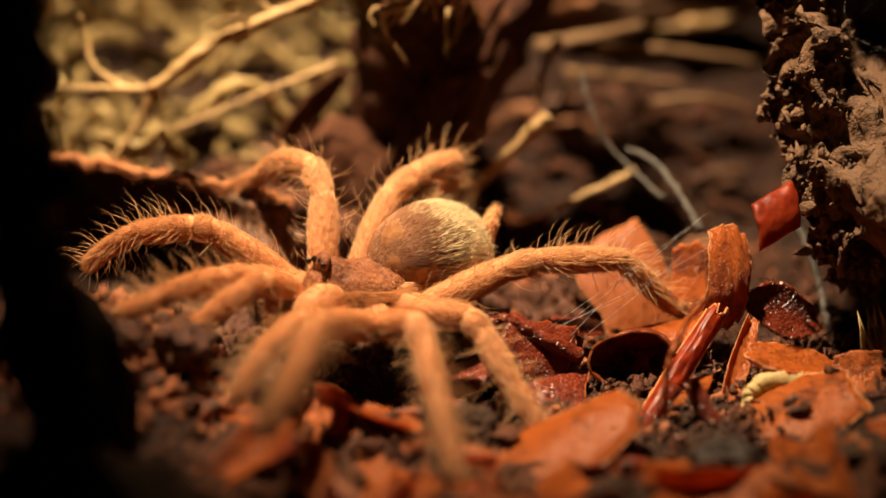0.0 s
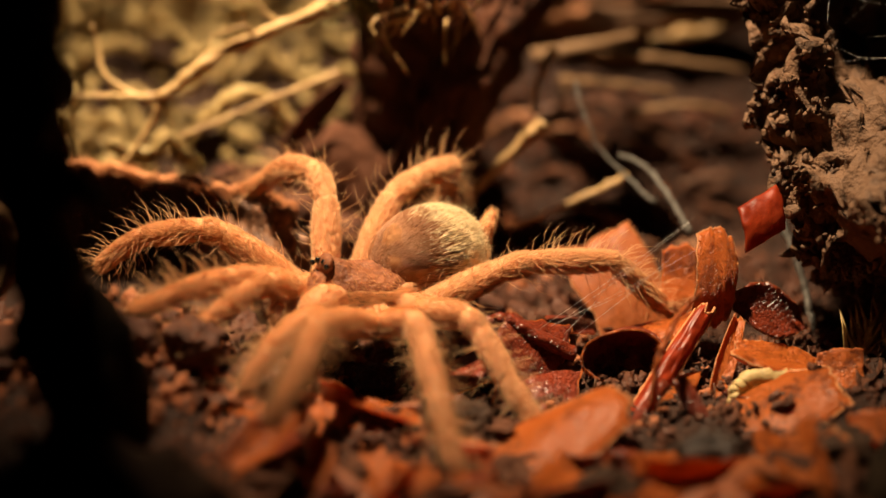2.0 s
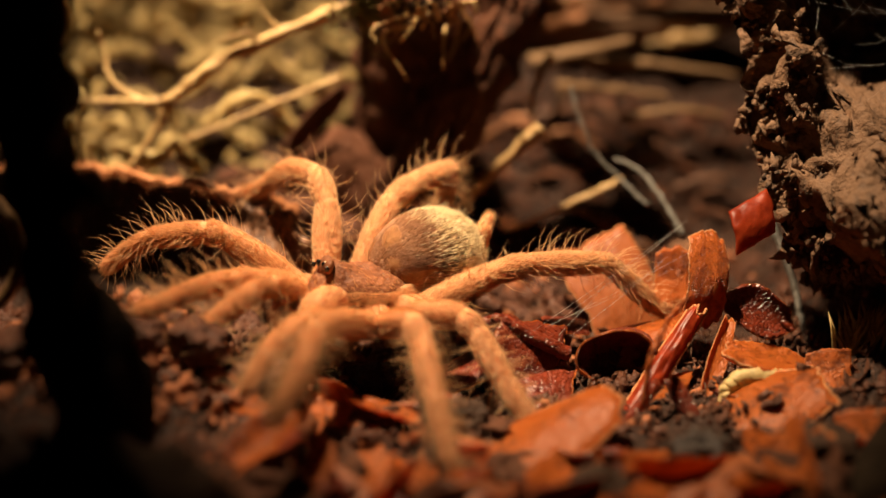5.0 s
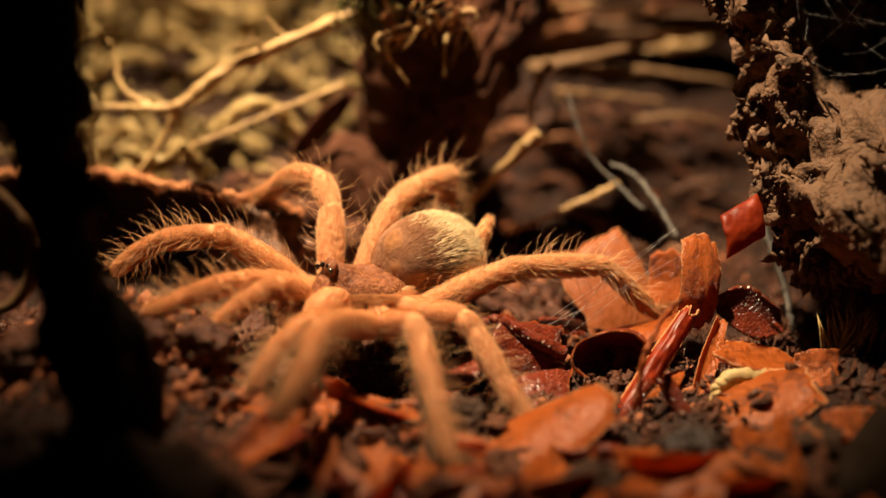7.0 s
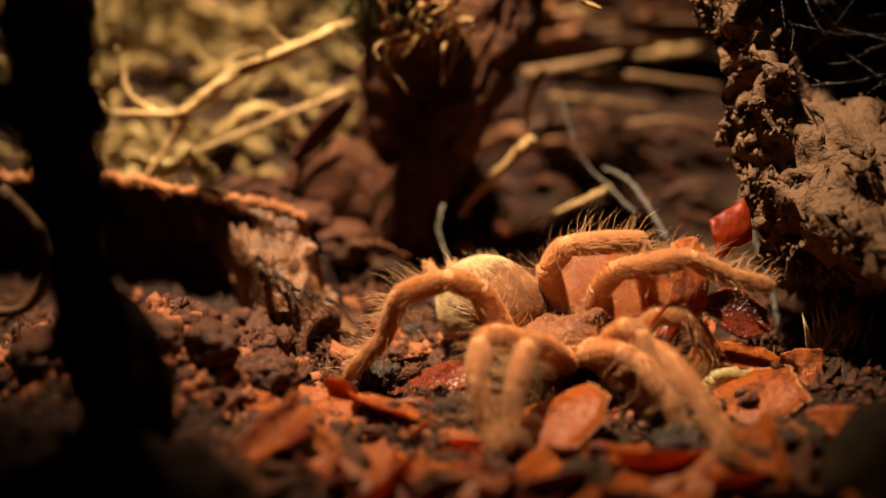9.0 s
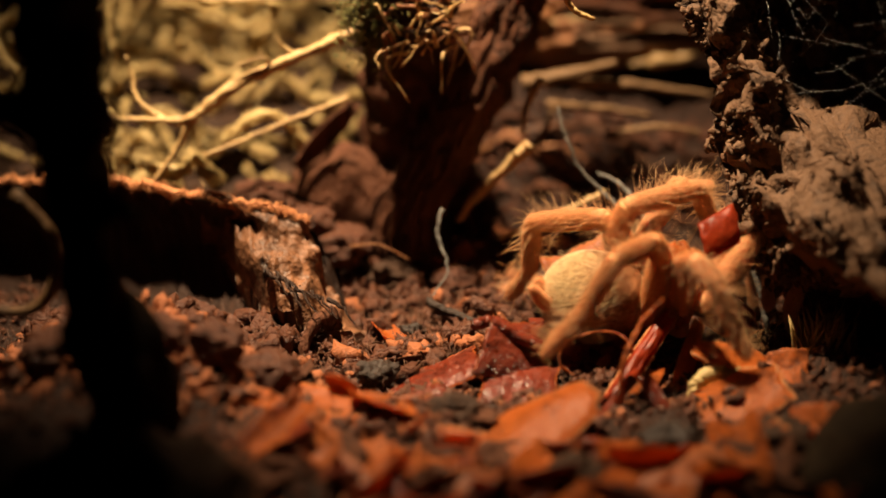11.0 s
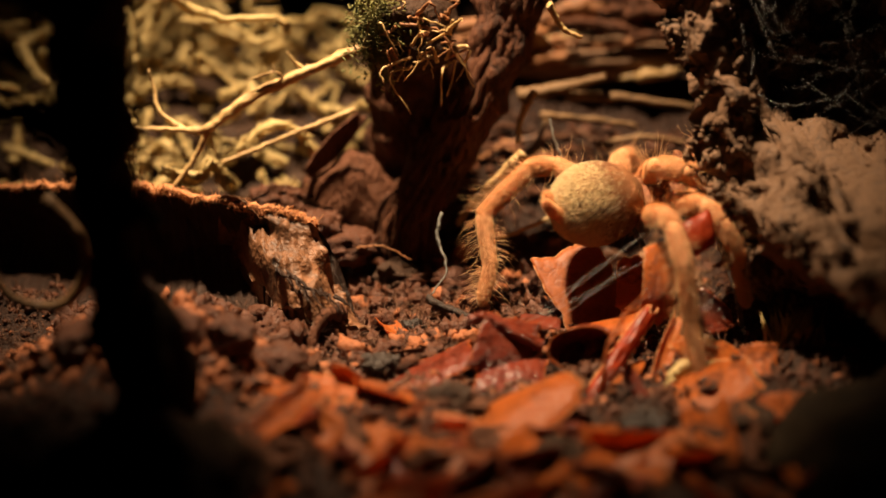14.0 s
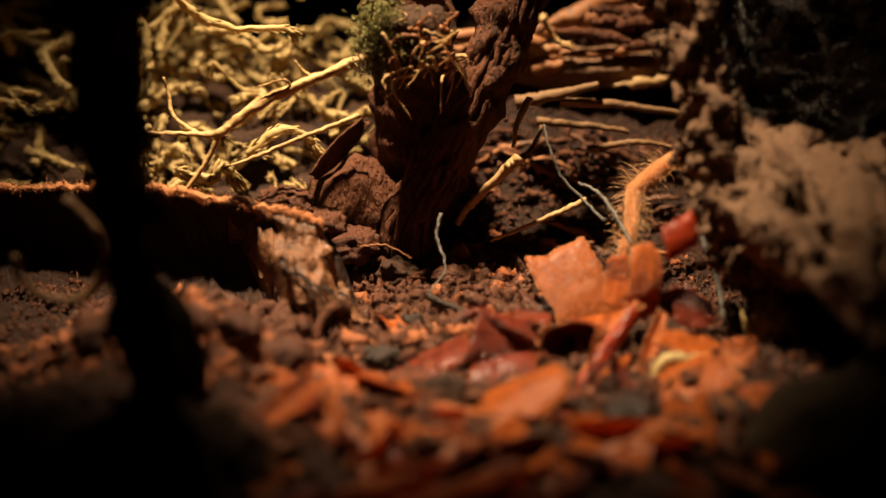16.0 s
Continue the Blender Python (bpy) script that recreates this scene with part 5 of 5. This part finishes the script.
def fur(pts, rad, length, n, n_long, rnd, long=0.2):
    s = Shape()
    for k in range(n + n_long):
        t = rnd.random()
        i = min(len(rad) - 1, int(t * len(rad)))
        a = rnd.uniform(0, 2 * math.pi)
        o = Vector((0, math.cos(a), math.sin(a)))
        p = Vector((t * length, 0, 0)) + o * rad[i] * 0.96
        if k < n:
            d = Vector((rnd.uniform(0.5, 1.3), 0, 0)) + o * rnd.uniform(0.2, 0.65) + Vector((0, rnd.gauss(0, 0.2), rnd.gauss(0, 0.2)))
            s.hair(p, d, rnd.uniform(0.03, 0.075), 0.0018, Vector((0.7, 0, 0)) - o * 0.3)
        else:
            if o.z < -0.4 and rnd.random() < 0.6:
                continue
            d = o + Vector((rnd.uniform(0.0, 0.8), rnd.gauss(0, 0.2), rnd.gauss(0, 0.2)))
            s.hair(p, d, rnd.uniform(0.5, 1.6) * long, 0.0022, Vector((rnd.uniform(0.3, 1.0), 0, 0)))
    return s


def line_fur(line, rad, n, rnd, short, long):
    """Hairs swept along a tube, from its start to its end."""
    s = Shape()
    for k in range(n):
        t = rnd.random() * (len(line) - 1.01)
        i = int(t)
        d = (line[i + 1] - line[i]).normalized()
        o = d.orthogonal().normalized()
        o.rotate(Matrix.Rotation(rnd.uniform(0, 6.28), 3, d))
        r = rad[i] + (rad[i + 1] - rad[i]) * (t - i)
        s.hair(line[i].lerp(line[i + 1], t - i) + o * r * 0.97, d * rnd.uniform(0.5, 1.2) + o * rnd.uniform(0.2, 0.6), rnd.uniform(short, long), 0.0016, d * 0.6 - o * 0.2 + Vector((rnd.gauss(0, 0.2), rnd.gauss(0, 0.2), rnd.gauss(0, 0.2))))
    return s


def build_spider():
    rnd = random.Random(4)
    spider = thing("tarantula", "young orange-brown hairy tarantula walking on leaf litter", "spider")
    # cephalothorax: a low shield with a raised head region and radial grooves
    s = Shape()
    verts, faces = BALLS[3]

    def shield(p):
        x, y, z = p
        wide = 0.41 - 0.14 * ease(0.0, 0.85, x)
        high = 0.17
        if z > 0:
            high = 0.20 + 0.19 * ease(-0.1, 0.55, x) * (1 - 0.6 * abs(y)) - 0.10 * math.exp(-((x + 0.22) ** 2 + y * y) / 0.015)
            high *= 1 - 0.12 * max(0, math.cos(9 * math.atan2(y, x + 0.22))) ** 2
        return Vector((x * 0.53, y * wide, z * high))

    s.put([shield(p) for p in verts], faces)
    carapace = part("carapace", s, SHELL, spider, "brown shiny carapace with radial grooves")
    f = Shape()
    for k in range(5200):
        d = Vector((rnd.gauss(-0.15, 1), rnd.gauss(0, 1), abs(rnd.gauss(0, 1)) * 0.6)).normalized()
        rim = d.z < 0.35
        back = Vector((-0.9, d.y * 0.8, 0.0)) if rim else Vector((0.25, -d.y * 0.3, 0))
        if not rim and rnd.random() < 0.82:
            continue
        f.hair(shield(d), d * 0.35 + back, rnd.uniform(0.06, 0.14) if rim else rnd.uniform(0.03, 0.06), 0.0017, Vector((rnd.gauss(0, 0.3), rnd.gauss(0, 0.3), -0.1)))
    part("hair_fringe", f, HAIR, carapace, "golden hairs")
    # chelicerae, eyes
    for side in (-1, 1):
        line = curve_points([(-0.16, 0, 0.05), (0.0, 0, 0.06), (0.14, 0, 0.01), (0.21, 0, -0.12), (0.19, 0, -0.24)], 14)
        rad = [0.11, 0.125, 0.135, 0.14, 0.142, 0.142, 0.14, 0.136, 0.128, 0.118, 0.105, 0.088, 0.06, 0.02]
        c = Shape()
        c.tube(line, rad, 16, rough=0.06)
        ob = part("chelicera", c, SKIN, spider, "bulging hairy orange jaw")
        ob.location = Vector((0.45, side * 0.145, -0.03)) * CM
        part("hair_fringe", line_fur(line, rad, 1500, rnd, 0.05, 0.11), HAIR, ob)
    turret = Shape().lump((0, 0, 0), (0.095, 0.12, 0.06), 5, 2, 0.05)
    mound = part("eye_mound", turret, SHELL, spider)
    mound.location = Vector((0.32, 0, 0.285)) * CM
    for x, y, z, r in ((0.045, 0.038, 0.036, 0.028), (0.045, -0.038, 0.036, 0.028), (0.065, 0.085, 0.012, 0.024), (0.065, -0.085, 0.012, 0.024), (-0.02, 0.07, 0.025, 0.015), (-0.02, -0.07, 0.025, 0.015), (-0.03, 0.04, 0.036, 0.012), (-0.03, -0.04, 0.036, 0.012)):
        part("eye", Shape().lump((x, y, z), (r, r, r), 1, 2, 0.0), EYE, mound, "black shiny eye")
    under = Shape().lump((-0.02, 0, -0.13), (0.36, 0.27, 0.12), 7, 2, 0.08)
    part("sternum", under, SKIN, spider)
    # abdomen, with its origin at the waist
    b = Shape()
    out = []
    for p in BALLS[3][0]:
        q = Vector((p.x * 0.49, p.y * 0.435, p.z * 0.42))
        q += q.normalized() * 0.02 * noise.noise(p * 3)
        out.append(q + Vector((-0.38, 0, 0.02)))
    b.put(out, BALLS[3][1])
    abdomen = part("abdomen", b, BELLY, spider, "round velvety brown abdomen")
    front, rear = Shape(), Shape()
    for k in range(30000):
        d = Vector((rnd.gauss(0, 1), rnd.gauss(0, 1), rnd.gauss(0, 1))).normalized()
        p = Vector((d.x * 0.49 - 0.38, d.y * 0.435, d.z * 0.42 + 0.02))
        long = k > 29700
        h = rear if -d.x + rnd.gauss(0, 0.2) > 0.12 else front
        h.hair(p, d * (0.9 if long else 0.35) + Vector((-0.8, 0, 0)), rnd.uniform(0.10, 0.18) if long else rnd.uniform(0.03, 0.065) * (1.5 if h is rear else 1.0), 0.0016 if long else 0.0020, Vector((-0.3, 0, 0)))
    part("velvet", front, FELT, abdomen, "short brown velvety hairs")
    part("rear_fur", rear, GOLD, abdomen, "pale golden hairs on the rear")
    for side, l in ((-1, 0.9), (1, 0.55)):
        sp = Shape()
        line = [(-0.74, side * 0.05, -0.06), (-0.74 - 0.13 * l, side * 0.07, -0.02), (-0.74 - 0.27 * l, side * 0.09, 0.07), (-0.74 - 0.36 * l, side * 0.10, 0.18), (-0.74 - 0.39 * l, side * 0.10, 0.22)]
        sp.tube(line, (0.085, 0.08, 0.07, 0.055, 0.02), 12)
        ob = part("spinneret", sp, SKIN, abdomen)
        part("bristles", line_fur([Vector(p) for p in line], (0.085, 0.08, 0.07, 0.055, 0.02), 380, rnd, 0.03, 0.06), HAIR, ob)
    # limbs
    limbs = {}
    for name, lengths in LENGTHS.items():
        slim = 0.88 if "palp" in name else 1.0
        hip = REST[name][0]
        inner = Vector((hip.x * 0.45, hip.y * 0.45, -0.06))
        cx = Shape()
        line, rad = [inner, inner.lerp(hip, 0.5), hip, hip + (hip - inner).normalized() * 0.05], [0.1 * slim, 0.115 * slim, 0.112 * slim, 0.06]
        cx.tube(line, rad, 12, rough=0.08)
        part("bristles", line_fur(line, rad, 700, rnd, 0.04, 0.09), HAIR, part("coxa", cx, SKIN, spider))
        pieces = []
        for k, (kind, l) in enumerate(zip(NAMES, lengths)):
            r0 = (0.092, 0.090, 0.084, 0.074, 0.066)[k] * slim
            r1 = (0.088, 0.084, 0.074, 0.064, 0.054)[k] * slim
            shape, pts, rad = segment(l, r0, r1, (0.026, 0.014, 0.016, 0.007, 0.005)[k] * slim, k == 4)
            ob = part(kind, shape, SKIN, spider)
            part("bristles", fur(pts, rad, l, int(7000 * l), int((60, 90, 170, 240, 220)[k] * l), rnd, 0.22), HAIR, ob, "fine golden bristles")
            pieces.append(ob)
        limbs[name] = pieces
    return spider, abdomen, limbs


spider, abdomen, limbs = build_spider()


def motions():
    times = [0.0, 7.0] + [7.0 + 0.1 * k for k in range(1, 23)] + [9.4 + 0.2 * k for k in range(10)] + [11.3 + 0.1 * k for k in range(41)] + [15.5, 15.7, 16.0]
    moved = []
    for t in times:
        m = trunk_pose(t)
        m.translation *= CM
        moved.append((t, m))
    walk(spider, moved)
    walk(abdomen, [(t, pose(-0.34 * CM, 0, 0.06 * CM, 0, 8, -between(TRUNK, t)[3])) for t in times])
    for name, pieces in limbs.items():
        rows = [(t, limb_joints(name, t)) for t in times]
        for k, ob in enumerate(pieces):
            walk(ob, [(t, along(j[k], j[k + 1])) for t, j in rows])


cam.data.dof.use_dof = True
cam.data.dof.focus_object = spider
cam.data.dof.aperture_fstop = 11.5
motions()
